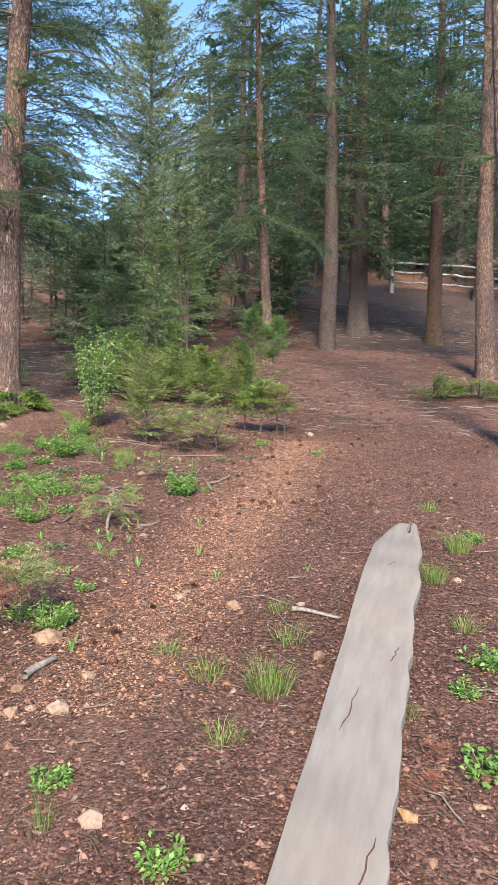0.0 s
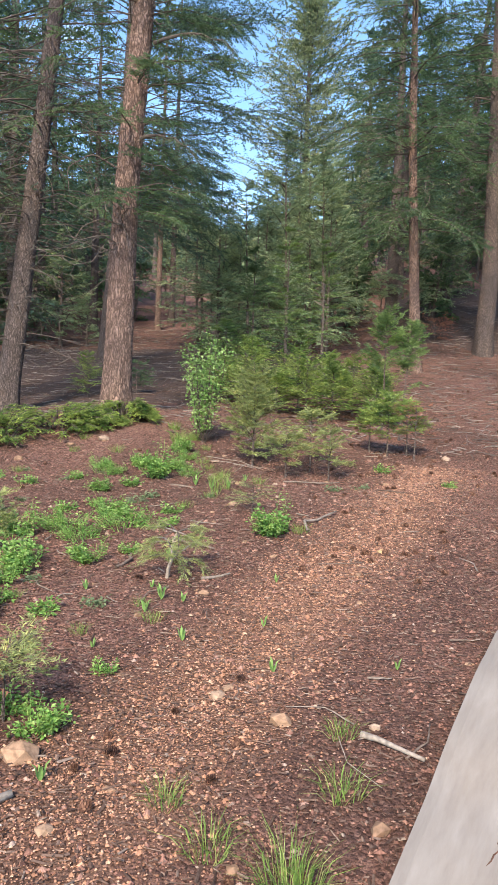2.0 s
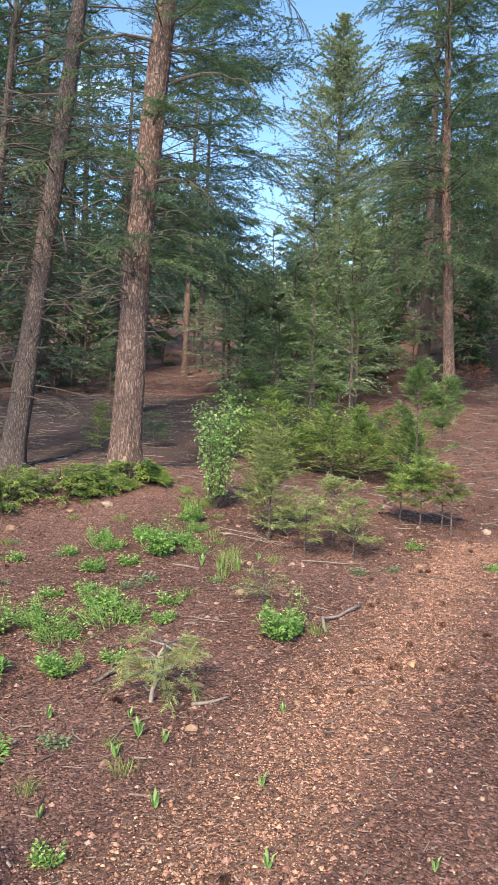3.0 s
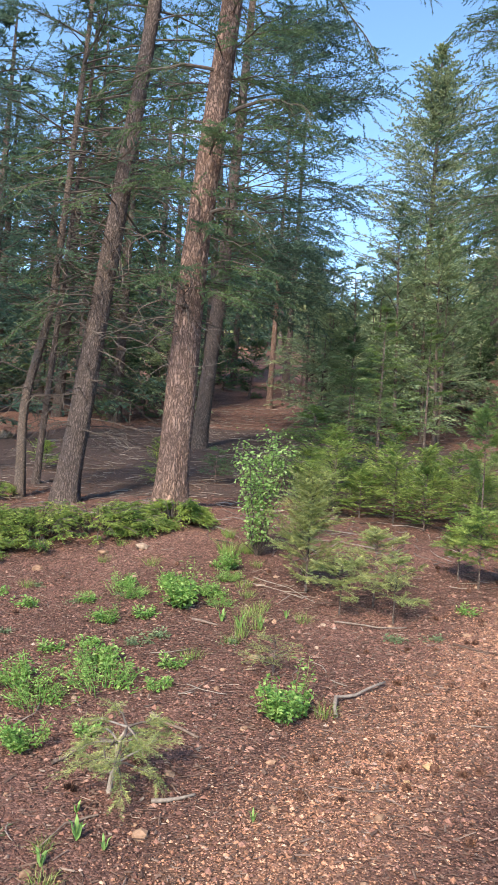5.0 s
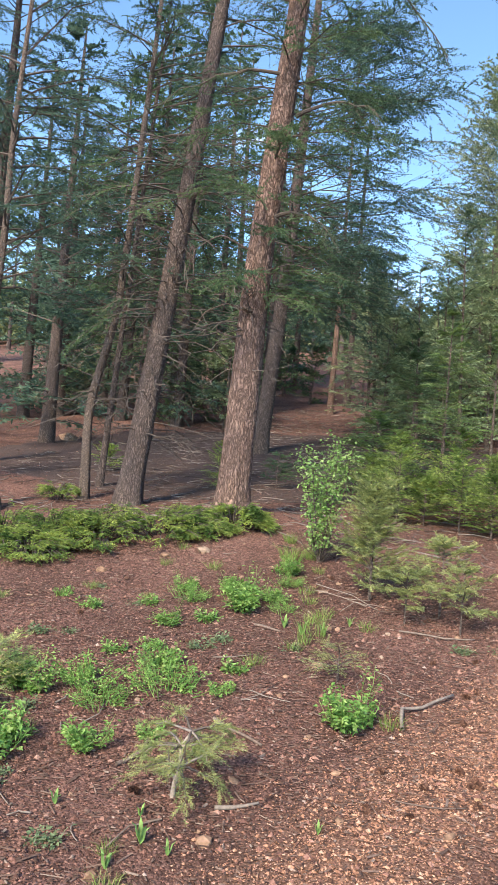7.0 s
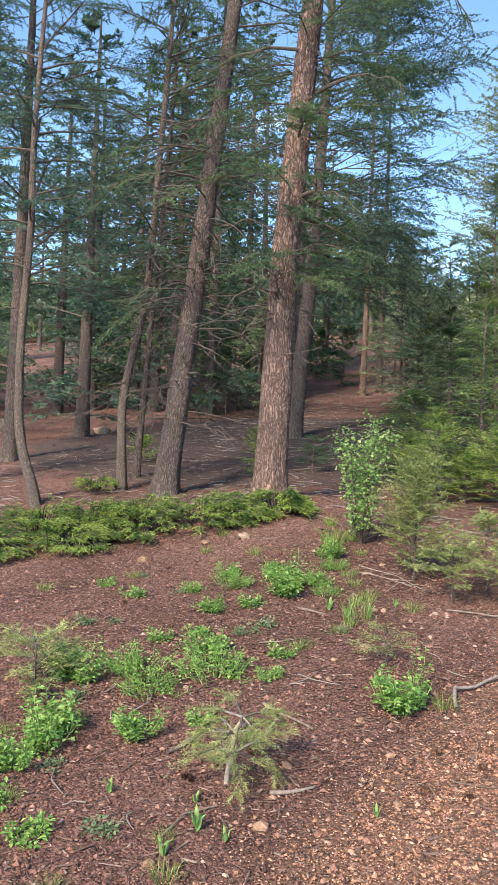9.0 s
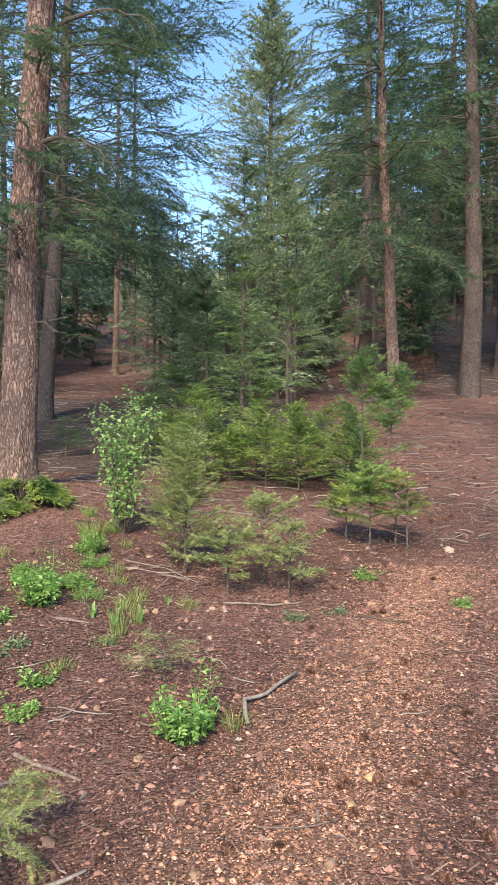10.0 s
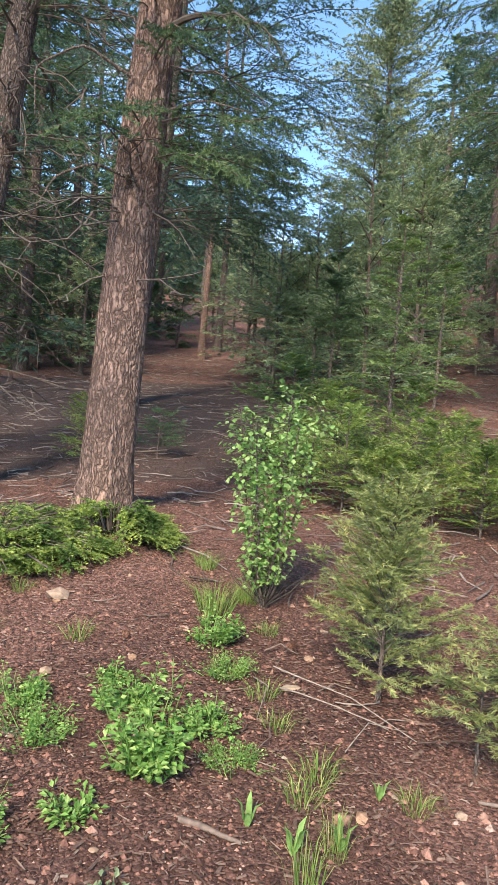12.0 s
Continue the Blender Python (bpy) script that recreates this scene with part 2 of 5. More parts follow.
STONE_YELLOW = island_material("yellow_stone", [(0, (0.42, 0.26, 0.13)), (1, (0.44, 0.29, 0.16))], 0.9, 45, 0.2, 0, True)
CONE = island_material("cone_scales", [(0, (0.06, 0.03, 0.022)), (0.7, (0.13, 0.065, 0.045)), (1, (0.22, 0.12, 0.08))], 0.85, 60)
STICKWOOD = island_material("weathered_sticks", [(0, (0.10, 0.068, 0.054)), (0.6, (0.18, 0.135, 0.112)), (1, (0.29, 0.245, 0.21))], 0.9, 50, 0.15, 0, True)
TWIGS = island_material("dropped_twigs", [(0, (0.07, 0.052, 0.046)), (0.6, (0.17, 0.135, 0.12)), (1, (0.33, 0.28, 0.25))], 0.9, 40)
PALEWOOD = island_material("pale_split_wood", [(0, (0.215, 0.172, 0.142)), (1, (0.30, 0.255, 0.22))], 0.85, 60, 0.2, 0, True)
FENCE = island_material("pale_fence_timber", [(0, (0.26, 0.255, 0.24)), (1, (0.36, 0.35, 0.325))], 0.8, 8, 0.2, 0, True)


def plank_material():
    m, n, l, b = material("weathered_board", 0.75, 0.25)
    v = coords(n, l, (26, 1.6, 26))
    grain = noise_tex(n, l, v, 1.0, 7, 0.65)
    stain = noise_tex(n, l, coords(n, l, (2.2, 1.0, 2.2)), 1.2, 4)
    col = ramp(n, l, grain, [(0.3, (0.225, 0.195, 0.175)), (0.55, (0.265, 0.235, 0.212)), (0.75, (0.30, 0.268, 0.245))])
    col = mixc(n, l, ramp(n, l, stain, [(0.5, (0, 0, 0)), (0.75, (0.4, 0.4, 0.4))]), col, (0.22, 0.17, 0.13))
    dots = n.new("ShaderNodeTexVoronoi")
    dots.inputs["Scale"].default_value = 5.0
    l.new(coords(n, l, (1, 0.5, 1)), dots.inputs["Vector"])
    col = mixc(n, l, ramp(n, l, dots.outputs["Distance"], [(0.025, (1, 1, 1)), (0.04, (0, 0, 0))]), col, (0.07, 0.06, 0.05))
    l.new(col, b.inputs["Base Color"])
    bump(n, l, b, grain, 0.5, 0.006)
    return m


BOARD = plank_material()


def plastic(name, colour):
    m, n, l, b = material(name, 0.4, 0.5)
    g = noise_tex(n, l, coords(n, l), 30, 4)
    l.new(mixc(n, l, g, tuple(c * 0.85 for c in colour), tuple(min(1, c * 1.12) for c in colour)), b.inputs["Base Color"])
    return m


BLUE, LIME, SANDY = plastic("blue_plastic", (0.0, 0.28, 0.72)), plastic("lime_plastic", (0.38, 0.72, 0.04)), plastic("pale_yellow_plastic", (0.75, 0.6, 0.3))

# ---- helpers of this scene ----
rng = np.random.default_rng(7)
UP = np.array([0.0, 0.0, 1.0])


def smooth01(v, a, b):
    u = np.clip((v - a) / (b - a), 0, 1)
    return u * u * (3 - 2 * u)


def ground_z(x, y):
    """Height of the hillside: a steady climb, a mound under the big trunk, a steeper bank far off to the right."""
    z = -0.20 + 0.142 * y + 0.22 * np.exp(-((x + 2.7) ** 2 + (y - 9.1) ** 2) / 1.5)
    z = z + 0.05 * np.exp(-(x ** 2) / 2.5 - ((y - 3.4) ** 2) / 3.0)
    z = z + 0.011 * np.sin(3.1 * x + 1.7 * y) + 0.009 * np.sin(-2.3 * x + 4.1 * y + 1.0) + 0.004 * np.sin(9.0 * x - 5.0 * y) + 0.004 * np.sin(6.0 * x + 11.0 * y + 2.0)
    far = np.clip(y, -20, 32)
    z = z + 0.0013 * np.clip(far - 10, 0, None) ** 2 + 0.0052 * np.clip(far - 12, 0, None) ** 2 * smooth01(x, -4.5, 2.5)
    z = z + 0.09 * np.clip(y - 32, 0, 60) - 0.142 * np.clip(y - 95, 0, None) - 0.142 * np.clip(y + 25, None, 0)
    return z


def gz(x, y):
    return float(ground_z(np.float64(x), np.float64(y)))


def mesh_of(name, verts, faces, mat, smooth=False):
    me = bpy.data.meshes.new(name)
    me.from_pydata(verts.tolist() if isinstance(verts, np.ndarray) else verts, [], faces.tolist() if isinstance(faces, np.ndarray) else faces)
    me.materials.append(mat)
    if smooth:
        me.polygons.foreach_set("use_smooth", np.ones(len(me.polygons), bool))
    return me


def part(name, me, parent, label=""):
    ob = new(name, me)
    ob.parent = parent
    return tagged(ob, label)


class Soup:
    """Gathers triangles, quads and tubes of one mesh."""

    def __init__(self):
        self.v, self.f, self.n = [], [], 0

    def add(self, v, f):
        self.v.append(np.asarray(v, float).reshape(-1, 3))
        self.f.extend([[i + self.n for i in q] for q in (f.tolist() if isinstance(f, np.ndarray) else f)])
        self.n += len(self.v[-1])

    def tris(self, a, b, c):
        m = len(a)
        self.add(np.stack([a, b, c], 1), np.arange(3 * m).reshape(m, 3))

    def quads(self, a, b, c, d):
        m = len(a)
        self.add(np.stack([a, b, c, d], 1), np.arange(4 * m).reshape(m, 4))

    def tube(self, pts, radii, sides=5, cap=True):
        pts = np.asarray(pts, float)
        k = len(pts)
        tang = np.gradient(pts, axis=0)
        tang /= np.linalg.norm(tang, axis=1)[:, None] + 1e-9
        ref = np.array([0.3, 0.9, 0.1]) if abs(tang[0][2]) > 0.8 else UP
        s = np.cross(tang, ref)
        s /= np.linalg.norm(s, axis=1)[:, None] + 1e-9
        u = np.cross(s, tang)
        an = np.arange(sides) * 2 * np.pi / sides
        v = pts[:, None] + np.asarray(radii)[:, None, None] * (np.cos(an)[None, :, None] * s[:, None] + np.sin(an)[None, :, None] * u[:, None])
        f = [[i * sides + j, i * sides + (j + 1) % sides, (i + 1) * sides + (j + 1) % sides, (i + 1) * sides + j] for i in range(k - 1) for j in range(sides)]
        self.add(v, f)
        if cap:
            self.f.append([self.n - sides + j for j in range(sides)])

    def mesh(self, name, mat, smooth=False):
        return mesh_of(name, np.concatenate(self.v) if self.v else np.zeros((0, 3)), self.f, mat, smooth)


def unit(a):
    return a / (np.linalg.norm(a, axis=-1, keepdims=True) + 1e-9)


def spray(soup, r, p, d, length, n, size, width, sag=0.12, flat=0.5):
    """Needle tufts along twigs that start at p, run along d and are `length` long."""
    m = len(p)
    if not m:
        return
    u = (np.arange(n)[None] + r.random((m, n))) / n
    s = unit(np.cross(d, UP) + 1e-4)
    t = np.cross(s, d)
    pos = p[:, None] + d[:, None] * (length[:, None] * u)[..., None] - UP * (sag * length[:, None] * u ** 2)[..., None]
    side = np.where(np.arange(n) % 2 == 0, 1.0, -1.0)[None, :, None]
    tilt = r.normal(0.05, flat, (m, n))[..., None]
    way = d[:, None] * r.uniform(0.45, 1.3, (m, n, 1)) + s[:, None] * side * np.cos(tilt) + t[:, None] * np.sin(tilt)
    way = unit(way)
    ln = (size * r.uniform(0.6, 1.25, (m, n)) * (1 - 0.45 * u))[..., None]
    w = unit(d[:, None] + r.normal(0, 0.45, (m, n, 3))) * width * r.uniform(0.7, 1.3, (m, n, 1))
    soup.tris((pos - w).reshape(-1, 3), (pos + w).reshape(-1, 3), (pos + way * ln).reshape(-1, 3))


def limb_points(base, az, length, rise, droop, k=6, wob=0.0, r=None):
    s = np.linspace(0, 1, k)
    h = np.array([math.cos(az), math.sin(az), 0])
    p = base + np.outer(s * length, h) + np.outer(length * (rise * s - droop * s ** 2), UP)
    if wob:
        p[1:] += r.normal(0, wob * length, (k - 1, 3)) * s[1:, None]
    return p


def trunk_line(x, y, lean, top, k=40):
    """Centre line from (0, 0, -0.3) up to `top`, bending by lean = [(height, dx, dy), ...]."""
    z = np.linspace(-0.3, top, k)
    hs = [a[0] for a in lean]
    return np.stack([np.interp(z, hs, [a[1] for a in lean]), np.interp(z, hs, [a[2] for a in lean]), z], 1)


def trunk_mesh(line, r0, r1, sides, rough, seed, mat, flare=0.35, power=1.0):
    z = line[:, 2]
    k, top = len(z), z[-1]
    kern = np.ones(5) / 5
    for c in (0, 1):
        line[2:-2, c] = np.convolve(line[:, c], kern, "valid")
    an = np.arange(sides) * 2 * np.pi / sides
    verts = []
    for i in range(k):
        f = max(z[i], 0) / top
        rad = r1 + (r0 - r1) * (1 - f) ** power + flare * r0 * math.exp(-max(z[i], 0) / 0.22)
        for a in an:
            ca, sa = math.cos(a), math.sin(a)
            q = Vector((ca * 3.2 + seed, sa * 3.2, z[i] * 1.1))
            rid = abs(noise.noise(q * 2.3)) * 2 - 0.5 + 0.5 * noise.noise(q * 6)
            lobes = 0.12 * r0 * math.exp(-max(z[i], 0) / 0.3) * math.cos(5 * a + seed)
            rr = rad + rough * rid + lobes
            verts.append((line[i, 0] + ca * rr, line[i, 1] + sa * rr, z[i]))
    faces = [[i * sides + j, i * sides + (j + 1) % sides, (i + 1) * sides + (j + 1) % sides, (i + 1) * sides + j] for i in range(k - 1) for j in range(sides)]
    faces.append([(k - 1) * sides + j for j in range(sides)])
    return mesh_of("trunk", verts, faces, mat, True)


def conifer_parts(line, seed, crown_from, radius, limbs, twigs, tufts, size, width, needle_mat, shape=1.0, rise=0.15, droop=0.3, r_limb=0.018,
                  ragged=0.3, twig_len=0.34, dead=0, dead_from=1.0, dead_len=1.2, top_r=0.12, sag=0.15, sides=None, bare=0.2, limb_mat=None, single=False, brush=0.5, lift=0.22):
    """Branches and crown along a trunk's centre line: limbs in uneven whorls, twigs on both sides, needle tufts along them."""
    r = np.random.default_rng(seed)
    wood, crown, each = Soup(), Soup(), []
    top = line[-1, 2]
    hs = crown_from + (top - crown_from) * np.sort(r.random(limbs)) ** 0.9
    P, D, L = [], [], []
    for h in hs:
        f = (h - crown_from) / (top - crown_from)
        env = (1 - f) ** shape * min(1.0, 0.55 + 2.2 * f) * radius + top_r
        ln = env * r.uniform(1 - ragged, 1 + ragged * 0.6)
        az = r.random() * 2 * np.pi
        if sides is not None and r.random() < 0.6:
            az = sides + r.normal(0, 0.7)
        base = np.array([np.interp(h, line[:, 2], line[:, 0]), np.interp(h, line[:, 2], line[:, 1]), h])
        lp = limb_points(base, az, ln, rise * r.uniform(0.3, 1.7) + 0.35 * f, droop * r.uniform(0.6, 1.4) * (1 - 0.6 * f), 6, 0.03, r)
        coarse = not single and r_limb > 0.01
        rr = r_limb * (0.35 + 0.65 * ln / (radius + 0.1))
        mine = wood
        if single:
            mine = Soup()
            each.append(("branch", mine))
        mine.tube(lp[::2] if coarse else lp, np.linspace(rr, rr * 0.2, 3 if coarse else 6), 3 if coarse else 4, False)
        nt = max(4, int(twigs * (0.4 + 0.6 * ln / radius)))
        s = bare + (1 - bare) * (np.arange(nt) + r.random(nt)) / nt
        idx = np.clip((s * 5).astype(int), 0, 4)
        fr = (s * 5 - idx)[:, None]
        pos = lp[idx] * (1 - fr) + lp[idx + 1] * fr
        ax = unit(lp[idx + 1] - lp[idx])
        sd = unit(np.cross(ax, UP)) * np.where(np.arange(nt) % 2 == 0, 1, -1)[:, None]
        d = unit(ax * r.uniform(0.5, 1.1, (nt, 1)) + sd * r.uniform(0.5, 1.0, (nt, 1)) + UP * r.normal(-0.03, lift, (nt, 1)))
        tl = (twig_len * ln * (1.15 - 0.75 * s) + 0.05) * r.uniform(0.6, 1.3, nt)
        P.append(pos), D.append(d), L.append(tl)
        for i in range(0, nt, 2) if single or r_limb < 0.01 else ():
            mine.tube(np.stack([pos[i], pos[i] + d[i] * tl[i] * 0.8]), [r_limb * 0.22, r_limb * 0.1], 3, False)
    P, D, L = np.concatenate(P), np.concatenate(D), np.concatenate(L)
    spray(crown, r, P, D, L, tufts, size, width, sag, brush)
    coarse_dead = not single
    for _ in range(dead):
        h = r.uniform(dead_from, crown_from + 0.25 * (top - crown_from))
        base = np.array([np.interp(h, line[:, 2], line[:, 0]), np.interp(h, line[:, 2], line[:, 1]), h])
        az, ln = r.random() * 2 * np.pi, dead_len * r.uniform(0.3, 1.2)
        lp = limb_points(base, az, ln, r.uniform(-0.1, 0.35), r.uniform(0.1, 0.7), 7, 0.04, r)
        mine = wood
        if single:
            mine = Soup()
            each.append(("dead_branch", mine))
        mine.tube(lp, np.linspace(0.008, 0.002, 7), 4, False)
        for j in range(2, 6) if not coarse_dead else ():
            q = lp[j]
            e = q + unit(lp[j] - lp[j - 1] + r.normal(0, 0.7, 3)) * ln * 0.35 * r.random()
            mid = (q + e) / 2 + r.normal(0, 0.03, 3)
            mine.tube(np.stack([q, mid, e]), [0.005, 0.004, 0.002], 3, False)
    if single:
        return [(nm, s.mesh(nm, limb_mat or DEADWOOD)) for nm, s in each], crown.mesh("crown", needle_mat)
    return wood.mesh("branchwork", limb_mat or DEADWOOD), crown.mesh("crown", needle_mat)


def conifer(name, x, y, top, r0, bark, needle_mat, seed, lean=None, label="", category="tree", group="", sides_n=18, rings=50, rough=0.008, flare=0.3, sink=0.0, single=True, **kw):
    lean = lean or [(0, 0, 0), (top, 0, 0)]
    root = tagged(new(name), label, category, group)
    root.matrix_world = pose(x, y, gz(x, y) - sink)
    line = trunk_line(x, y, lean, top, rings)
    part("trunk", trunk_mesh(line, r0, r0 * 0.12, sides_n, rough, seed * 1.7, bark, flare), root)
    br, cr = conifer_parts(line, seed, needle_mat=needle_mat, single=single, **kw)
    if single:
        for nm, me in br:
            part(nm, me, root, "bare dead grey branch" if nm == "dead_branch" else "")
    else:
        tagged(part("branchwork", br, root), kind="stuff")
    part("crown", cr, root)
    return root


# ---- ground ----
def build_ground():
    xs = np.concatenate([np.linspace(-300, -16, 30)[:-1], np.linspace(-16, -6, 40)[:-1], np.linspace(-6, 6, 120)[:-1], np.linspace(6, 24, 50)[:-1], np.linspace(24, 300, 26)])
    ys = np.concatenate([np.linspace(-300, -6, 22)[:-1], np.linspace(-6, 0, 20)[:-1], np.linspace(0, 13, 130)[:-1], np.linspace(13, 45, 70)[:-1], np.linspace(45, 400, 40)])
    gx, gy = np.meshgrid(xs, ys)
    z = ground_z(gx, gy)
    near = (np.abs(gx) < 9) & (gy > -2) & (gy < 25)
    for i, j in zip(*np.nonzero(near)):
        q = Vector((gx[i, j], gy[i, j], 0))
        z[i, j] += 0.003 * noise.noise(q * 17.0)
    nx, ny = len(xs), len(ys)
    idx = np.arange(nx * ny).reshape(ny, nx)
    f = np.stack([idx[:-1, :-1], idx[:-1, 1:], idx[1:, 1:], idx[1:, :-1]], -1).reshape(-1, 4)
    me = mesh_of("ground", np.stack([gx, gy, z], -1).reshape(-1, 3), f, SOIL, True)
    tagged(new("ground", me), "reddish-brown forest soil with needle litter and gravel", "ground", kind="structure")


build_ground()

# ---- standing trees ----
big_pine = conifer("pine_tree", -2.67, 9.05, 13.0, 0.168, BARK_RED, FIR, 11, [(0, 0, 0), (2.6, 0.05, 0.03), (5.1, 0.2, 0.1), (13, 0.7, 0.4)],
        "tall conifer with thick furrowed pinkish-brown trunk beside juniper", sides_n=56, rings=230, rough=0.008, flare=0.16,
        crown_from=1.95, radius=1.35, limbs=84, r_limb=0.012, twigs=30, tufts=64, size=0.04, width=0.0052, brush=0.9, shape=0.6, rise=0.1, droop=0.35, dead=34, dead_from=1.5, dead_len=0.9, bare=0.15, sides=-0.2)


def arched_branch(parent, pts, r0, label):
    """A bare branch through a few places beside the trunk."""
    pts = np.array(pts, float)
    u = np.linspace(0, len(pts) - 1, 4 * len(pts))
    p = np.stack([np.interp(u, range(len(pts)), pts[:, k]) for k in range(3)], 1)
    p[1:-1] = (p[:-2] + 2 * p[1:-1] + p[2:]) / 4
    s = Soup()
    s.tube(p, np.linspace(r0, r0 * 0.3, len(p)), 6)
    part("dead_branch", s.mesh("dead_branch", BARK_YOUNG, True), parent, label)


arched_branch(big_pine, [(0.08, -0.15, 2.08), (-0.12, -0.30, 2.13), (-0.32, -0.38, 2.02), (-0.42, -0.40, 1.82)], 0.012, "arched bare grey branch")
arched_branch(big_pine, [(0.08, -0.15, 2.06), (0.18, -0.31, 1.95), (0.22, -0.34, 1.74)], 0.007, "thin bare drooping branch")
arched_branch(big_pine, [(0.0, -0.12, 2.72), (-0.25, -0.30, 2.84), (-0.50, -0.40, 2.66), (-0.46, -0.42, 2.36)], 0.011, "arched bare grey branch")
arched_branch(big_pine, [(0.16, -0.1, 2.5), (0.5, -0.2, 2.55), (0.8, -0.25, 2.45)], 0.01, "short bare branch stub")
arched_branch(big_pine, [(0.05, -0.12, 2.09), (0.06, -0.20, 2.10)], 0.035, "dark broken knot stub")


def long_limb(parent, base, tip, sag, seed):
    """A long needle-clad limb from the trunk, drooping to its tip."""
    r = np.random.default_rng(seed)
    b, e = np.array(base, float), np.array(tip, float)
    s = np.linspace(0, 1, 9)[:, None]
    p = b + (e - b) * s + UP * sag * 4 * s * (1 - s) + r.normal(0, 0.02, (9, 3)) * s
    wood, crown = Soup(), Soup()
    wood.tube(p, np.linspace(0.022, 0.004, 9), 6, False)
    n = 30
    t = 0.3 + 0.7 * (np.arange(n) + r.random(n)) / n
    i = np.clip((t * 8).astype(int), 0, 7)
    q = p[i] + (p[i + 1] - p[i]) * (t * 8 - i)[:, None]
    ax = unit(p[i + 1] - p[i])
    sd = unit(np.cross(ax, UP)) * np.where(np.arange(n) % 2 == 0, 1, -1)[:, None]
    d = unit(ax * 0.8 + sd * r.uniform(0.3, 0.9, (n, 1)) - UP * r.uniform(0.0, 0.7, (n, 1)))
    ln = r.uniform(0.1, 0.3, n)
    for j in range(n):
        wood.tube(np.stack([q[j], q[j] + d[j] * ln[j]]), [0.004, 0.0015], 3, False)
    spray(crown, r, q, d, ln, 54, 0.034, 0.0032, 0.1, 0.9)
    limb = part("branch", wood.mesh("branch", DEADWOOD), parent)
    part("needles", crown.mesh("needles", FIR), limb)


long_limb(big_pine, (0.45, 0.2, 6.1), (2.15, 1.3, 6.0), 0.25, 5)
long_limb(big_pine, (0.4, 0.15, 5.7), (1.75, 0.7, 4.95), 0.35, 6)
long_limb(big_pine, (0.3, 0.1, 4.2), (1.3, -0.3, 3.95), 0.12, 7)
long_limb(big_pine, (0.2, 0.0, 3.1), (0.95, -0.5, 2.75), 0.1, 8)
long_limb(big_pine, (0.3, 0.1, 4.6), (-0.9, -0.6, 4.1), 0.2, 9)
conifer("pine_tree", -4.45, 9.95, 12.5, 0.15, BARK_GREY, FIR, 23, [(0, 0, 0), (3.75, 0.40, 0.05), (6.1, 0.56, 0.2), (12.5, 1.0, 0.4)],
        "leaning conifer with grey bark and many dead twigs", sides_n=32, rings=120, rough=0.008,
        crown_from=2.2, radius=1.9, limbs=84, twigs=24, tufts=52, size=0.04, width=0.0052, brush=0.9, shape=0.6, rise=0.05, droop=0.4, dead=150, dead_from=0.8, dead_len=1.5, bare=0.42)
conifer("pine_tree", -5.12, 10.0, 9.5, 0.062, BARK_YOUNG, FIR_BLUE, 31, [(0, 0, 0), (1.2, -0.06, 0), (2.4, 0.24, 0), (5.7, 0.42, 0), (9.5, 0.6, 0)],
        "slender conifer with scaly brown trunk and wispy crown", sides_n=20, rings=70, rough=0.005,
        crown_from=2.0, radius=1.5, limbs=64, twigs=24, tufts=55, size=0.04, width=0.0052, brush=0.9, shape=0.6, rise=0.3, droop=0.3, dead=26, dead_from=0.9, dead_len=0.9, bare=0.25)
conifer("pine_tree", -5.5, 10.9, 8.0, 0.05, BARK_GREY, FIR, 37, [(0, 0, 0), (8, 0.5, 0)],
        "thin dark conifer trunk behind a slender tree", sides_n=14, rings=40, rough=0.005,
        crown_from=2.6, radius=1.3, limbs=50, twigs=18, tufts=50, size=0.04, width=0.0052, brush=0.9, shape=0.7, dead=12, dead_from=0.8, dead_len=0.8)
conifer("pine_tree", -5.57, 8.95, 9.0, 0.062, BARK_YOUNG, FIR_BLUE, 41, [(0, 0, 0), (0.8, -0.34, 0), (1.9, -0.38, 0), (3.2, -0.3, 0), (4.4, -0.33, 0), (9, -0.1, 0)],
        "slender bowed conifer with grey-brown trunk and feathery branches", sides_n=20, rings=70, rough=0.004,
        crown_from=2.3, radius=1.5, limbs=72, twigs=26, tufts=60, size=0.04, width=0.0052, brush=0.9, shape=0.5, rise=0.3, droop=0.35, dead=10, dead_from=0.7, dead_len=0.7, bare=0.25)
conifer("pine_tree", -8.6, 11.8, 11.0, 0.14, BARK_GREY, FIR_BLUE, 43, None, "conifer with grey-brown trunk behind a bowed sapling", sides_n=24, rings=50,
        crown_from=3.0, radius=2.2, limbs=70, twigs=21, tufts=24, size=0.085, width=0.0135, shape=0.6, bare=0.25)
conifer("pine_tree", -7.6, 9.3, 10.0, 0.1, BARK_YOUNG, FIR_BLUE, 47, None, "dense blue-green conifer at the edge of the clearing", sides_n=16, rings=40,
        crown_from=1.6, radius=1.6, limbs=90, twigs=24, tufts=54, size=0.045, width=0.006, brush=0.9, shape=0.5, bare=0.2)
conifer("pine_tree", -5.25, 16.2, 14.0, 0.17, BARK_GREY, FIR_BLUE, 53, [(0, 0, 0), (4, 0.28, 0), (14, 0.6, 0)],
        "dark-barked conifer with dense blue-green crown", sides_n=24, rings=60,
        crown_from=2.9, radius=3.7, limbs=230, twigs=34, tufts=32, size=0.07, width=0.0135, brush=0.8, shape=0.7, rise=0.22, droop=0.3, bare=0.3, sides=0.2, dead=10)
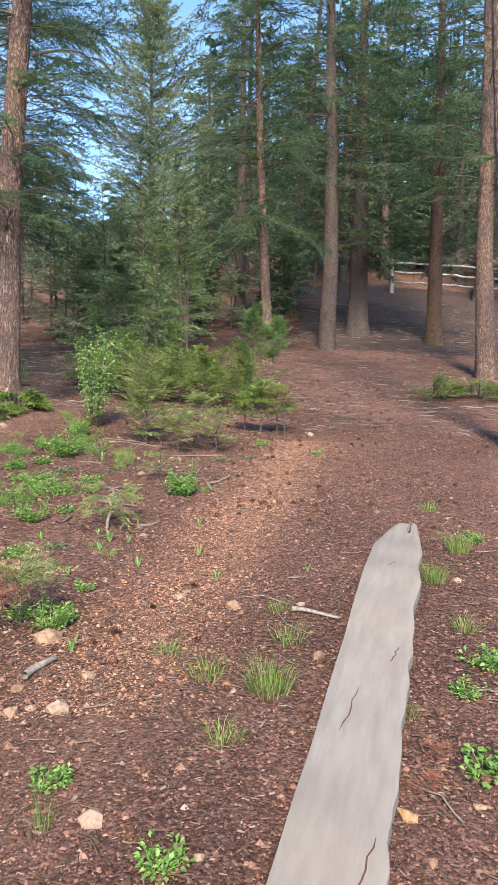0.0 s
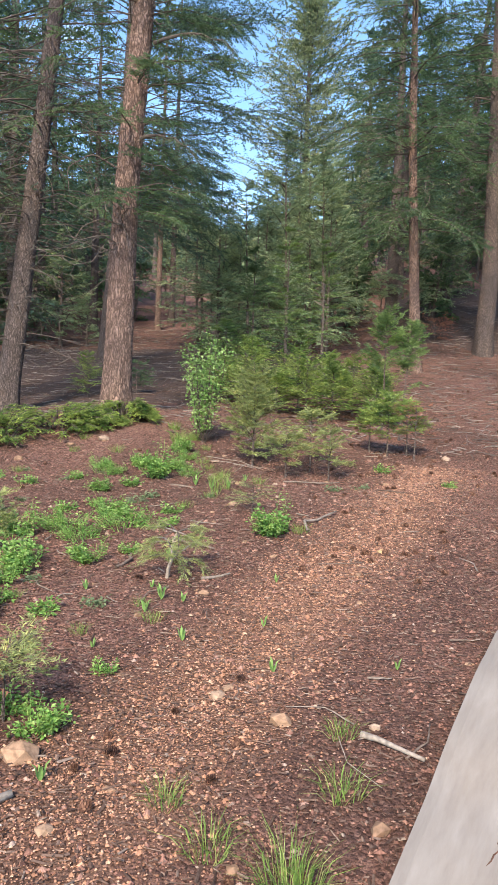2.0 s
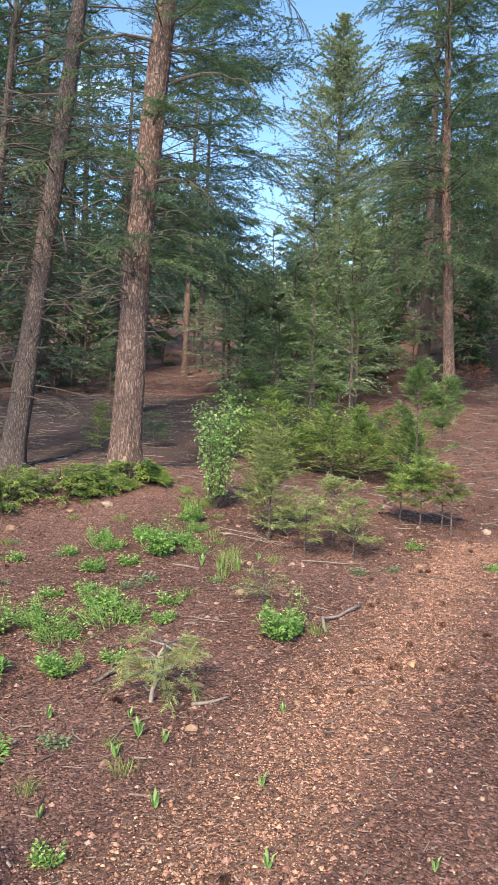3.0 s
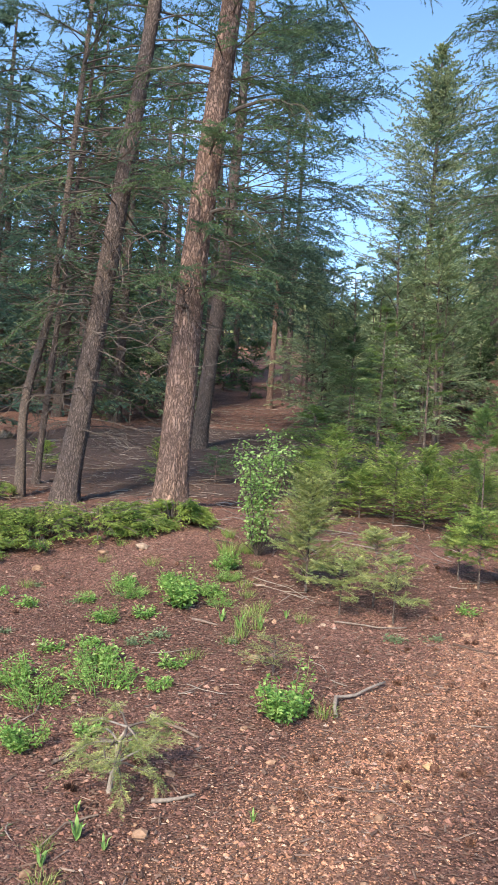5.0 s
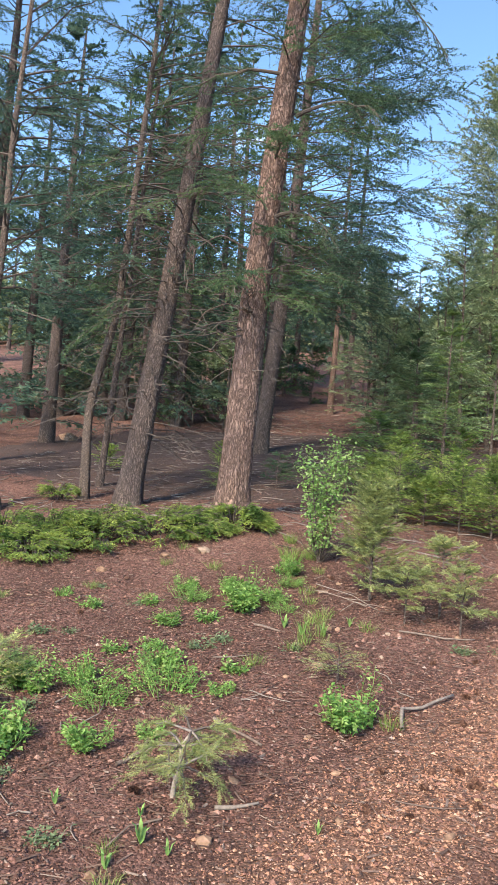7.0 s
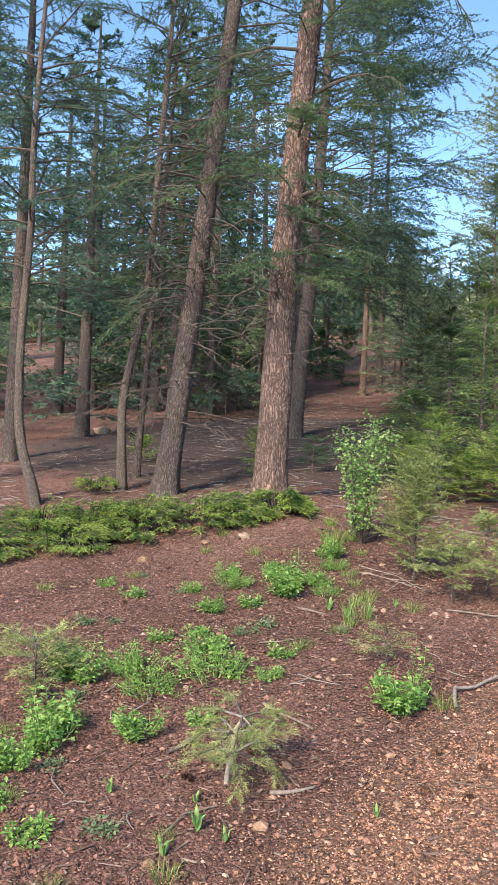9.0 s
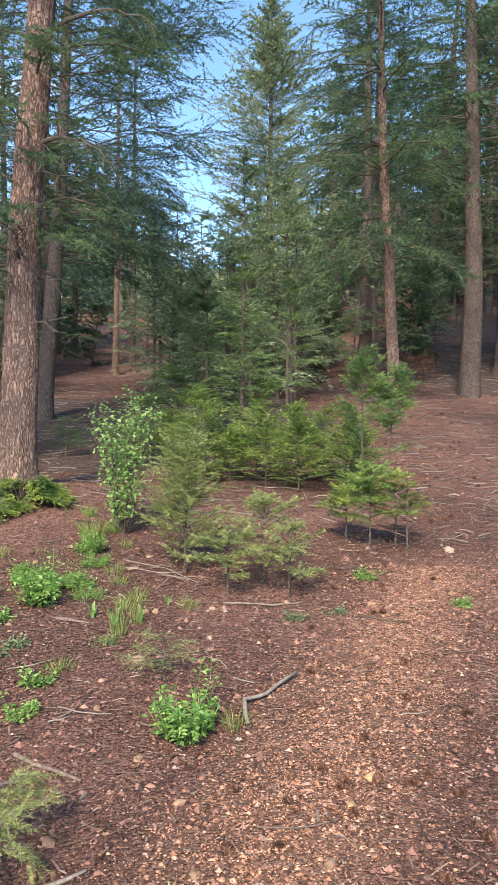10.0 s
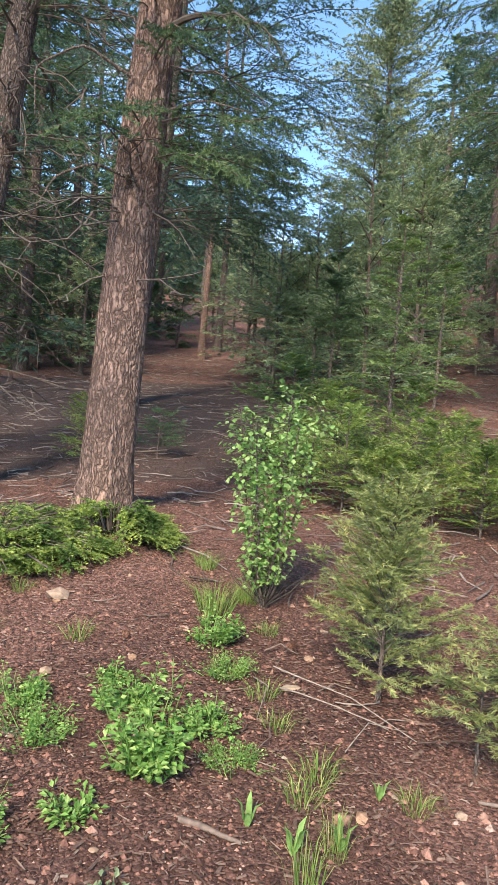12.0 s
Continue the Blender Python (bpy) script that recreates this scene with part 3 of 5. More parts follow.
conifer("pine_tree", -6.78, 26.2, 13.0, 0.105, BARK_RED, FIR, 59, None, "slim conifer with pinkish trunk on the rise", sides_n=16, rings=40,
        crown_from=4.4, radius=2.2, limbs=46, twigs=16, tufts=21, size=0.119, width=0.0189, shape=0.7, bare=0.3, group="far conifers")
conifer("pine_tree", -7.0, 29.0, 14.0, 0.125, BARK_GREY, FIR, 61, None, "grey-trunked conifer on the rise", sides_n=14, rings=36,
        crown_from=3.4, radius=2.6, limbs=46, twigs=18, tufts=21, size=0.136, width=0.0216, shape=0.7, bare=0.3, group="far conifers")
conifer("spruce_tree", -2.2, 30.0, 12.9, 0.17, BARK_GREY, SPIRE, 67, None, "tall pointed grey-green conifer against the sky", sides_n=16, rings=50,
        crown_from=2.4, radius=3.7, limbs=420, twigs=22, tufts=18, size=0.1, width=0.023, brush=0.9, shape=0.88, rise=0.42, droop=0.12, bare=0.08, top_r=0.2, twig_len=0.24, ragged=0.55)
conifer("fir_tree", 1.25, 16.0, 12.0, 0.115, BARK_RED, FIR, 71, [(0, 0, 0), (4.5, -0.28, -0.1), (12, -0.5, -0.2)],
        "slim conifer with sunlit pinkish trunk and drooping green branches", sides_n=20, rings=60,
        crown_from=2.5, radius=2.1, limbs=130, twigs=30, tufts=56, size=0.055, width=0.0078, brush=0.8, shape=0.45, rise=0.05, droop=0.45, bare=0.08, dead=14, dead_from=1.6, dead_len=1.2)
conifer("pine_tree", 2.95, 18.6, 14.0, 0.215, BARK_GREY, FIR, 73, [(0, 0, 0), (2.0, 0.08, 0), (8.3, -0.05, 0), (14, 0, 0)],
        "stout conifer with grey-brown trunk leaning at its foot", sides_n=28, rings=70, flare=0.2,
        crown_from=2.9, radius=2.6, limbs=130, twigs=24, tufts=26, size=0.085, width=0.015, brush=0.8, shape=0.5, rise=0.05, droop=0.4, bare=0.15, dead=26, dead_from=2.0, dead_len=1.6)
conifer("pine_tree", 4.3, 21.2, 13.0, 0.29, BARK_GREY, FIR, 79, None, "thick dark conifer trunk in the shade", sides_n=24, rings=50,
        crown_from=2.0, radius=2.8, limbs=140, twigs=24, tufts=22, size=0.11, width=0.0189, shape=0.5, bare=0.2, brush=0.8, dead=24, dead_from=1.5, dead_len=1.5)
conifer("pine_tree", 6.1, 19.8, 13.0, 0.215, BARK_ORANGE, FIR, 83, None, "conifer with orange-brown bark near the fence", sides_n=24, rings=50,
        crown_from=2.2, radius=2.6, limbs=130, twigs=22, tufts=22, size=0.1, width=0.0175, shape=0.5, bare=0.22, brush=0.8, dead=50, dead_from=1.6, dead_len=1.8)
conifer("pine_tree", 5.55, 14.6, 13.0, 0.2, BARK_RED, FIR, 89, [(0, 0, 0), (2.2, -0.1, 0), (6, -0.12, 0), (13, -0.3, 0)],
        "conifer with scaly pinkish-grey trunk above low juniper", sides_n=28, rings=80, flare=0.2,
        crown_from=2.9, radius=2.3, limbs=95, twigs=22, tufts=26, size=0.08, width=0.0135, shape=0.5, bare=0.25, brush=0.8, dead=60, dead_from=1.9, dead_len=1.6)
conifer("pine_tree", 3.2, 7.6, 10.0, 0.15, BARK_RED, FIR, 97, [(0, 0, 0), (4.1, -0.32, 0), (10, -0.7, 0)],
        "leaning conifer with pale flaking bark", sides_n=24, rings=60,
        crown_from=6.0, radius=1.6, limbs=30, twigs=18, tufts=24, size=0.076, width=0.0121, shape=0.5, bare=0.4)
conifer("pine_tree", 1.05, 24.0, 13.0, 0.19, BARK_GREY, FIR_BLUE, 101, None, "grey conifer trunk in the shaded stand", sides_n=14, rings=36,
        crown_from=4.2, radius=2.0, limbs=50, twigs=18, tufts=21, size=0.119, width=0.0189, shape=0.5, bare=0.3, dead=10)
conifer("pine_tree", 2.8, 26.0, 13.0, 0.19, BARK_GREY, FIR, 103, [(0, 0, 0), (6, 0.7, 0), (13, 1.2, 0)], "leaning grey conifer trunk in the shaded stand", sides_n=14, rings=36,
        crown_from=4.0, radius=2.2, limbs=50, twigs=18, tufts=21, size=0.128, width=0.0203, shape=0.5, bare=0.3)
conifer("pine_tree", 10.2, 27.5, 12.0, 0.2, BARK_GREY, FIR, 107, [(0, 0, 0), (3, 0.35, 0), (12, 1.0, 0)], "conifer with dark leaning trunk past the fence", sides_n=14, rings=36,
        crown_from=3.2, radius=2.4, limbs=50, twigs=18, tufts=21, size=0.136, width=0.0216, shape=0.5, bare=0.3)

# young firs with bare thin stems behind the thicket
YOUNG = dict(sides_n=10, rings=24, rough=0.002, rise=0.25, droop=0.25, r_limb=0.006, shape=0.9, twig_len=0.4, bare=0.1, ragged=0.35, top_r=0.04)
conifer("young_fir", -0.97, 11.75, 2.55, 0.03, BARK_YOUNG, FIR_MID, 113, None, "young fir on a thin bare stem behind the thicket", group="young firs",
        crown_from=0.75, radius=0.72, limbs=64, twigs=18, tufts=26, size=0.04, width=0.005, brush=0.3, lift=0.08, **YOUNG)
conifer("young_fir", -0.5, 13.2, 2.5, 0.028, BARK_YOUNG, FIR_MID, 127, None, "young fir with pale thin stem behind the thicket", group="young firs",
        crown_from=0.7, radius=0.5, limbs=44, twigs=14, tufts=26, size=0.04, width=0.005, brush=0.3, lift=0.08, **YOUNG)
conifer("young_fir", -1.75, 13.8, 2.4, 0.03, BARK_YOUNG, FIR, 131, None, "dark bushy young fir in the shade", group="young firs",
        crown_from=0.1, radius=1.0, limbs=80, twigs=20, tufts=22, size=0.05, width=0.007, brush=0.3, lift=0.08, **YOUNG)
conifer("young_fir", -2.0, 12.5, 1.15, 0.025, BARK_YOUNG, FIR_MID, 137, None, "low bushy dark green fir behind the thicket", group="young firs",
        crown_from=0.1, radius=0.8, limbs=60, twigs=20, tufts=24, size=0.045, width=0.006, brush=0.3, lift=0.08, **YOUNG)

# ---- background stand: a few kinds of tree, repeated ----
KINDS = []
for k, (top, cf, rad, mat, bark, lb) in enumerate([
        (12.0, 1.0, 2.6, FIR, BARK_GREY, "tall dark conifer in the stand uphill"),
        (10.0, 0.5, 2.4, FIR_BLUE, BARK_GREY, "blue-green conifer in the stand uphill"),
        (13.0, 5.0, 2.0, FIR, BARK_RED, "conifer with long bare trunk in the stand uphill"),
        (5.0, 0.4, 1.4, PINE_PALE, BARK_YOUNG, "pale green young pine on the slope"),
        (3.2, 0.2, 1.0, PINE_PALE, BARK_YOUNG, "small pale green pine on the slope"),
        (2.2, 0.1, 0.8, FIR, BARK_YOUNG, "small dark fir on the slope"),
        (12.0, 0.3, 2.8, FIR, BARK_GREY, "distant dark conifer uphill"),
        (9.0, 0.2, 2.5, FIR_BLUE, BARK_GREY, "distant blue-green conifer uphill")]):
    KINDS.append(conifer("conifer", 0, 60 + 8 * k, top, 0.16 if top > 6 else 0.05, bark, mat, 200 + k, [(0, 0, 0), (top, 0.25 * (k % 3 - 1), 0)], lb, "tree", "background conifers",
                         sides_n=10, rings=20, crown_from=cf, radius=rad, limbs=(64 if top > 6 else 44) if k < 6 else 60, twigs=14 if k < 6 else 10, tufts=12 if k < 6 else 8, size=(0.19 if top > 6 else 0.12) if k < 6 else 0.34,
                         width=(0.03 if top > 6 else 0.017) if k < 6 else 0.06, shape=0.7, bare=0.12, single=False, rise=0.2 if top > 6 else 0.4, droop=0.3, dead=6 if top > 6 and k < 6 else 0))


def plant(k, x, y, s, turn):
    ob = copy_thing(KINDS[k], pose(x, y, gz(x, y) - 0.05, 0, 0, turn))
    ob.scale = (s, s, s * random.uniform(0.9, 1.15))
    return ob


r_ = random.Random(5)


def in_gap(x, y):
    return -15.5 < math.degrees(math.atan2(x - 0.3, y - 1.9)) < -1.0


for i in range(46):
    y = r_.uniform(23, 36)
    x = r_.uniform(-0.62 * y - 2, 0.5 * y + 2)
    k = r_.choice([3, 4, 4, 5]) if in_gap(x, y) else r_.choice([0, 0, 1, 1, 2, 3, 3, 5])
    if y < 29 and -20 < math.degrees(math.atan2(x - 0.45, y - 1.87)) < -13.5:
        continue
    if y < 31 and 10 < math.degrees(math.atan2(x + 0.3, y + 0.4)) < 24:
        continue
    if not in_gap(x, y) and y < 27 and abs(x) < 5:
        k = 5
    plant(k, x, y, r_.uniform(0.85, 1.2), r_.uniform(0, 360))
for i in range(80):                    # far rows that close the view uphill
    y = r_.uniform(36, 75)
    x = r_.uniform(-0.98 * y - 4, 0.6 * y + 4)
    plant(r_.choice([6, 7, 7]), x, y, r_.uniform(0.4, 0.55) if in_gap(x, y) else r_.uniform(0.8, 1.25), r_.uniform(0, 360))
for x, y, k in ((-9.2, 20.0, 1), (-9.8, 21.0, 0), (-11.5, 22.0, 1), (-12.4, 25.5, 0), (-10.5, 25.0, 0), (-13.5, 20.5, 1), (-9.6, 15.0, 1), (-12.5, 14.0, 0)):
    plant(k, x, y, r_.uniform(0.95, 1.15), r_.uniform(0, 360))
for i in range(34):                     # pale young pines left of the pointed tree
    y, h_ = r_.uniform(17.5, 26), radians(r_.uniform(-15.0, -3.0))
    plant(r_.choice([3, 3, 4]), 0.45 + (y - 1.87) * math.tan(h_), y, r_.uniform(0.75, 1.05), r_.uniform(0, 360))
for i in range(26):                     # low firs deeper in the shade
    x, y = r_.choice([r_.uniform(-14, -6.5), r_.uniform(0.0, 9)]), r_.uniform(20, 29)
    if -22 < math.degrees(math.atan2(x - 0.45, y - 1.87)) < -13.5:
        continue
    if not 10 < math.degrees(math.atan2(x + 0.3, y + 0.4)) < 24:
        plant(r_.choice([5, 4]), x, y, r_.uniform(0.5, 1.1), r_.uniform(0, 360))
for i in range(32):                     # dense stand on the left
    plant(r_.choice([0, 1, 1, 3, 5]), r_.uniform(-28, -9), r_.uniform(15, 32), r_.uniform(0.8, 1.1), r_.uniform(0, 360))
for i in range(20):                     # dense stand on the right
    plant(r_.choice([0, 1]), r_.uniform(3.5, 19), r_.uniform(30, 40), r_.uniform(0.8, 1.1), r_.uniform(0, 360))



def far_woods():
    """Woods that cover the hill far uphill: thousands of ragged boughs, lower in the notch where the sky comes down."""
    r = np.random.default_rng(88)
    soup = Soup()
    n = 1500
    y = r.uniform(62, 100, n)
    x = r.uniform(-1.05, 0.75, n) * y
    ang = np.degrees(np.arctan2(x - 0.3, y - 1.9))
    notch = (ang > -13) & (ang < -2)
    h = np.where(notch, 3.2, 7.0) * r.uniform(0.55, 1.25, n)
    k = 34
    f = r.random((n, k)) ** 0.8
    az = r.random((n, k)) * 6.28
    rad = (0.32 * h[:, None] * (1 - f) + 0.15) * r.uniform(0.4, 1.1, (n, k))
    c = np.stack([x[:, None] + np.cos(az) * rad, y[:, None] + np.sin(az) * rad, ground_z(x, y)[:, None] + h[:, None] * f], -1).reshape(-1, 3)
    out = np.stack([np.cos(az), np.sin(az), r.normal(-0.15, 0.3, (n, k))], -1).reshape(-1, 3)
    w = np.stack([-np.sin(az), np.cos(az), r.normal(0, 0.3, (n, k))], -1).reshape(-1, 3) * r.uniform(0.18, 0.4, (n * k, 1))
    ln = r.uniform(0.5, 1.1, (n * k, 1))
    soup.tris(c - w - UP * 0.15, c + w - UP * 0.15, c + out * ln + UP * 0.1)
    soup.tris(c - w * 0.6, c + w * 0.6, c - out * 0.2 + UP * ln * 0.7)
    tagged(new("far_woods", soup.mesh("far_woods", SPIRE)), "hazy green conifer woods on the far hillside", "woods", kind="stuff")


far_woods()

# ---- low evergreens ----
def small_fir(seed, height, radius, mat, limbs=40, twigs=11, tufts=16, size=0.04, width=0.0042, crown_from=0.12, name="fir_sapling", label="", group="fir saplings", shape=0.8, rise=0.35, droop=0.2, lean=0.0, stem=None, brush=0.5, lift=0.22):
    root = tagged(new(name), label, "sapling", group)
    line = trunk_line(0, 0, [(0, 0, 0), (height, lean, 0)], height, 16)
    stem = stem or 0.005 + 0.005 * height
    part("stem", trunk_mesh(line, stem, 0.003, 7, 0.001, seed, BARK_YOUNG, 0.2), root, "thin woody stem")
    br, cr = conifer_parts(line, seed, crown_from * height, radius, limbs, twigs, tufts, size, width, mat, shape=shape, rise=rise, droop=droop, r_limb=0.004,
                           ragged=0.4, twig_len=0.42, top_r=0.05, sag=0.08, bare=0.1, brush=brush, lift=lift)
    tagged(part("branchwork", br, root), kind="stuff")
    part("crown", cr, root)
    return root


def put(ob, x, y, turn=0.0, s=1.0, sink=0.0):
    ob.matrix_world = pose(x, y, gz(x, y) - sink, 0, 0, turn) @ Matrix.Scale(s, 4)
    return ob


def again(ob, x, y, turn=0.0, s=1.0, sink=0.0):
    c = copy_thing(ob, pose(x, y, gz(x, y) - sink, 0, 0, turn))
    c.scale = (s, s, s)
    return c


r_ = random.Random(21)
THICKET = [small_fir(300 + k, h, rad, FIR_YOUNG, 44, 16, 18, 0.03, 0.0062, 0.1, "young_fir", "bright green young fir in a dense thicket", "fir thicket", 0.7, 0.42, 0.16, brush=0.25, lift=0.07)
           for k, (h, rad) in enumerate(((0.62, 0.42), (0.95, 0.5), (0.5, 0.36), (0.8, 0.46)))]
spots = [(-1.75, 11.3), (-1.35, 10.9), (-0.95, 10.55), (-0.55, 10.45), (-0.2, 10.35), (0.05, 10.75), (0.3, 11.0), (-0.7, 11.0), (-1.1, 11.5), (-0.3, 11.2), (0.0, 11.6), (-0.75, 11.9), (-1.6, 12.0),
         (-0.35, 12.3), (0.45, 11.6), (-1.25, 10.5), (0.35, 10.35)]
for i, (x, y) in enumerate(spots):
    if i < 4:
        put(THICKET[i], x, y, r_.uniform(0, 360), 1.0)
    else:
        again(THICKET[(i * 7) % 4 if i % 3 else 1], x, y, r_.uniform(0, 360), r_.uniform(0.75, 1.15))

put(small_fir(320, 0.80, 0.28, FIR_PALE, 84, 14, 40, 0.031, 0.0028, 0.1, "fir_sapling", "bushy pale green fir sapling with fresh tips", shape=0.5, rise=0.75), -0.85, 7.62)
put(small_fir(321, 0.52, 0.24, FIR_PALE, 26, 11, 30, 0.033, 0.003, 0.4, "fir_sapling", "small sparse pale green fir sapling", shape=0.6), -0.30, 7.45)
put(small_fir(322, 0.36, 0.21, FIR_PALE, 20, 10, 30, 0.033, 0.003, 0.35, "fir_sapling", "short pale fir sapling with spreading branches", shape=0.6), -0.50, 7.21)
put(small_fir(323, 0.42, 0.23, FIR_PALE, 21, 10, 30, 0.033, 0.003, 0.3, "fir_sapling", "short spreading fir sapling above litter", shape=0.6), -0.12, 7.18)
put(small_fir(324, 0.62, 0.21, FIR_YOUNG, 40, 12, 30, 0.036, 0.0028, 0.3, "fir_sapling", "green fir sapling with bare lower stem"), 0.42, 8.2)
put(small_fir(325, 0.55, 0.17, FIR_YOUNG, 34, 12, 30, 0.036, 0.0028, 0.35, "fir_sapling", "green fir sapling beside the path"), 0.62, 8.35)
put(small_fir(326, 0.5, 0.16, FIR_YOUNG, 28, 11, 30, 0.036, 0.0028, 0.35, "fir_sapling", "slight green fir sapling beside the path"), 0.25, 8.45)
put(small_fir(327, 1.38, 0.2, FIR_MID, 36, 10, 26, 0.06, 0.0035, 0.48, "pine_sapling", "slender pine sapling with tufted needles", "pine saplings", 0.45, 0.6, 0.1), 0.40, 9.3)
put(small_fir(328, 1.25, 0.19, FIR_MID, 32, 10, 26, 0.06, 0.0035, 0.45, "pine_sapling", "slender pine sapling with long needles", "pine saplings", 0.45, 0.6, 0.1, 0.1), 0.58, 9.2)


def sprawling_sapling(x, y):
    """A trampled young fir: a bent forked grey stem, low branches that lie outwards, fine needles along their outer half."""
    r = np.random.default_rng(329)
    root = put(tagged(new("fir_sapling"), "low sprawling young fir with bent bare grey stem", "sapling", "fir saplings"), x, y)
    stem = Soup()
    line = np.array([(0, 0, -0.04), (0.01, 0.0, 0.06), (0.035, -0.01, 0.13), (0.02, 0.01, 0.2), (0.05, 0.03, 0.26)])
    stem.tube(line, [0.012, 0.011, 0.010, 0.008, 0.005], 7)
    part("stem", stem.mesh("stem", PALEWOOD, True), root, "bent bare grey stem")
    needles = Soup()
    P, D, L = [], [], []
    for k in range(20):
        az, ln = k * 2.4 + r.normal(0, 0.25), r.uniform(0.15, 0.29)
        b = line[2 + k % 3]
        lp = limb_points(b, az, ln, r.uniform(0.05, 0.5), r.uniform(0.2, 0.5), 7, 0.04, r)
        lp[:, 2] = np.maximum(lp[:, 2], 0.03)
        br = Soup()
        br.tube(lp, np.linspace(0.006, 0.0015, 7), 5, False)
        part("branch", br.mesh("branch", PALEWOOD if k % 2 else DEADWOOD, True), root)
        n = 16
        t = 0.35 + 0.65 * (np.arange(n) + r.random(n)) / n
        i = np.clip((t * 6).astype(int), 0, 5)
        q = lp[i] + (lp[i + 1] - lp[i]) * (t * 6 - i)[:, None]
        ax = unit(lp[i + 1] - lp[i])
        sd = unit(np.cross(ax, UP)) * np.where(np.arange(n) % 2 == 0, 1, -1)[:, None]
        P.append(q), D.append(unit(ax * 0.9 + sd * r.uniform(0.2, 0.9, (n, 1)) + UP * r.normal(0.05, 0.12, (n, 1)))), L.append(r.uniform(0.035, 0.1, n))
    spray(needles, r, np.concatenate(P), np.concatenate(D), np.concatenate(L), 34, 0.024, 0.0013, 0.1, 0.7)
    part("foliage", needles.mesh("foliage", FIR_PALE), root, "fine pale green needles")


sprawling_sapling(-0.92, 4.64)
put(small_fir(330, 0.26, 0.2, FIR_PALE, 18, 9, 30, 0.036, 0.0028, 0.25, "pine_sapling", "low sparse pine sapling among herbs", "pine saplings", 0.35, 0.3, 0.2), -2.15, 4.95)
put(small_fir(331, 0.2, 0.12, FIR_PALE, 14, 9, 24, 0.018, 0.0015, 0.2, "pine_sapling", "tiny sparse pine sapling in gravel", "pine saplings", 0.4), -0.62, 5.95)
put(small_fir(332, 0.33, 0.17, RUST, 20, 9, 17, 0.036, 0.0026, 0.3, "dead_sapling", "dead rust-red fir sapling with dry needles", "dead saplings", 0.4), -1.30, 2.98)
put(small_fir(333, 0.26, 0.24, FIR_PALE, 16, 9, 14, 0.04, 0.0034, 0.2, "dead_sapling", "withering yellow-green fir sapling", "dead saplings", 0.4), -1.14, 3.12)
put(small_fir(334, 0.5, 0.3, RUST, 16, 8, 10, 0.04, 0.003, 0.2, "dead_sapling", "dry brown twiggy sapling beside the path", "dead saplings", 0.4), 0.68, 8.1)
put(small_fir(336, 0.07, 0.09, RUST, 12, 8, 14, 0.03, 0.003, 0.1, "dead_sprig", "rust-red dry fir sprig beside the board", "dead saplings", 0.3), 0.50, 2.05, 0, 0.4)
put(small_fir(337, 0.06, 0.08, RUST, 12, 8, 14, 0.03, 0.003, 0.1, "dead_sprig", "dry orange fir sprig beside the board", "dead saplings", 0.3), 0.42, 1.88, 0, 0.4)
put(small_fir(335, 0.5, 0.28, FIR, 28, 10, 14, 0.045, 0.0045, 0.15, "fir_sapling", "small dark fir by the big trunk"), -3.35, 12.2)
put(small_fir(338, 0.5, 0.55, RUST, 30, 10, 14, 0.05, 0.006, 0.05, "dead_sapling", "fallen rust-red dry fir bough in the shade", "dead saplings", 0.3), 2.05, 20.6)
again(THICKET[2], -6.2, 12.2, 40, 0.8)
again(THICKET[1], -3.9, 11.5, 90, 0.7)


def juniper(seed, blobs, stems, label):
    """A low spreading shrub: plumes in uneven tiers over flat mounds, arching outwards and drooping at the rim."""
    r = np.random.default_rng(seed)
    root = tagged(new("juniper_shrub"), label, "shrub", "low junipers")
    x0, y0 = blobs[0][0], blobs[0][1]
    o = np.array([x0, y0, gz(x0, y0)])
    root.matrix_world = pose(*o)
    wood, crown = Soup(), Soup()
    P, D, L = [], [], []
    for (x, y, rx, ry, h) in blobs:
        pads = [(r.random() * 6.28, math.sqrt(r.random()), r.uniform(0.55, 1.0)) for _ in range(9)]
        for k in range(stems):
            a0, r0, tall = pads[k % 9]
            az, rad = a0 + r.normal(0, 0.42), min(1.0, abs(r0 + r.normal(0, 0.2)))
            way = np.array([math.cos(az), math.sin(az), 0.0])
            ex, ey = x + rx * rad * way[0], y + ry * rad * way[1]
            top = h * tall * (1 - 0.72 * rad ** 2.2) * r.uniform(0.75, 1.05)
            e = np.array([ex, ey, float(ground_z(ex, ey)) + top + 0.015]) - o
            sx, sy = x + 0.4 * rx * rad * way[0], y + 0.4 * ry * rad * way[1]
            b = np.array([sx, sy, float(ground_z(sx, sy)) + 0.3 * top]) - o
            m = (b + e) / 2 + UP * 0.06
            wood.tube(np.stack([b, m, e]), [0.006, 0.004, 0.002], 3, False)
            n = 9
            t = r.uniform(0.35, 1.0, n)[:, None]
            q = (1 - t) ** 2 * b + 2 * t * (1 - t) * m + t ** 2 * e
            side = np.array([-way[1], way[0], 0.0]) * r.choice([-1.0, 1.0], (n, 1)) * r.uniform(0.1, 0.9, (n, 1))
            d = unit(way * 0.8 + side + UP * r.normal(0.18 - 0.35 * rad, 0.12, (n, 1)))
            P.append(q), D.append(d), L.append(r.uniform(0.05, 0.13, n))
    spray(crown, r, np.concatenate(P), np.concatenate(D), np.concatenate(L), 16, 0.024, 0.0058, 0.1, 0.45)
    tagged(part("branchwork", wood.mesh("branchwork", DEADWOOD), root), kind="stuff")
    part("foliage", crown.mesh("foliage", JUNIPER), root)


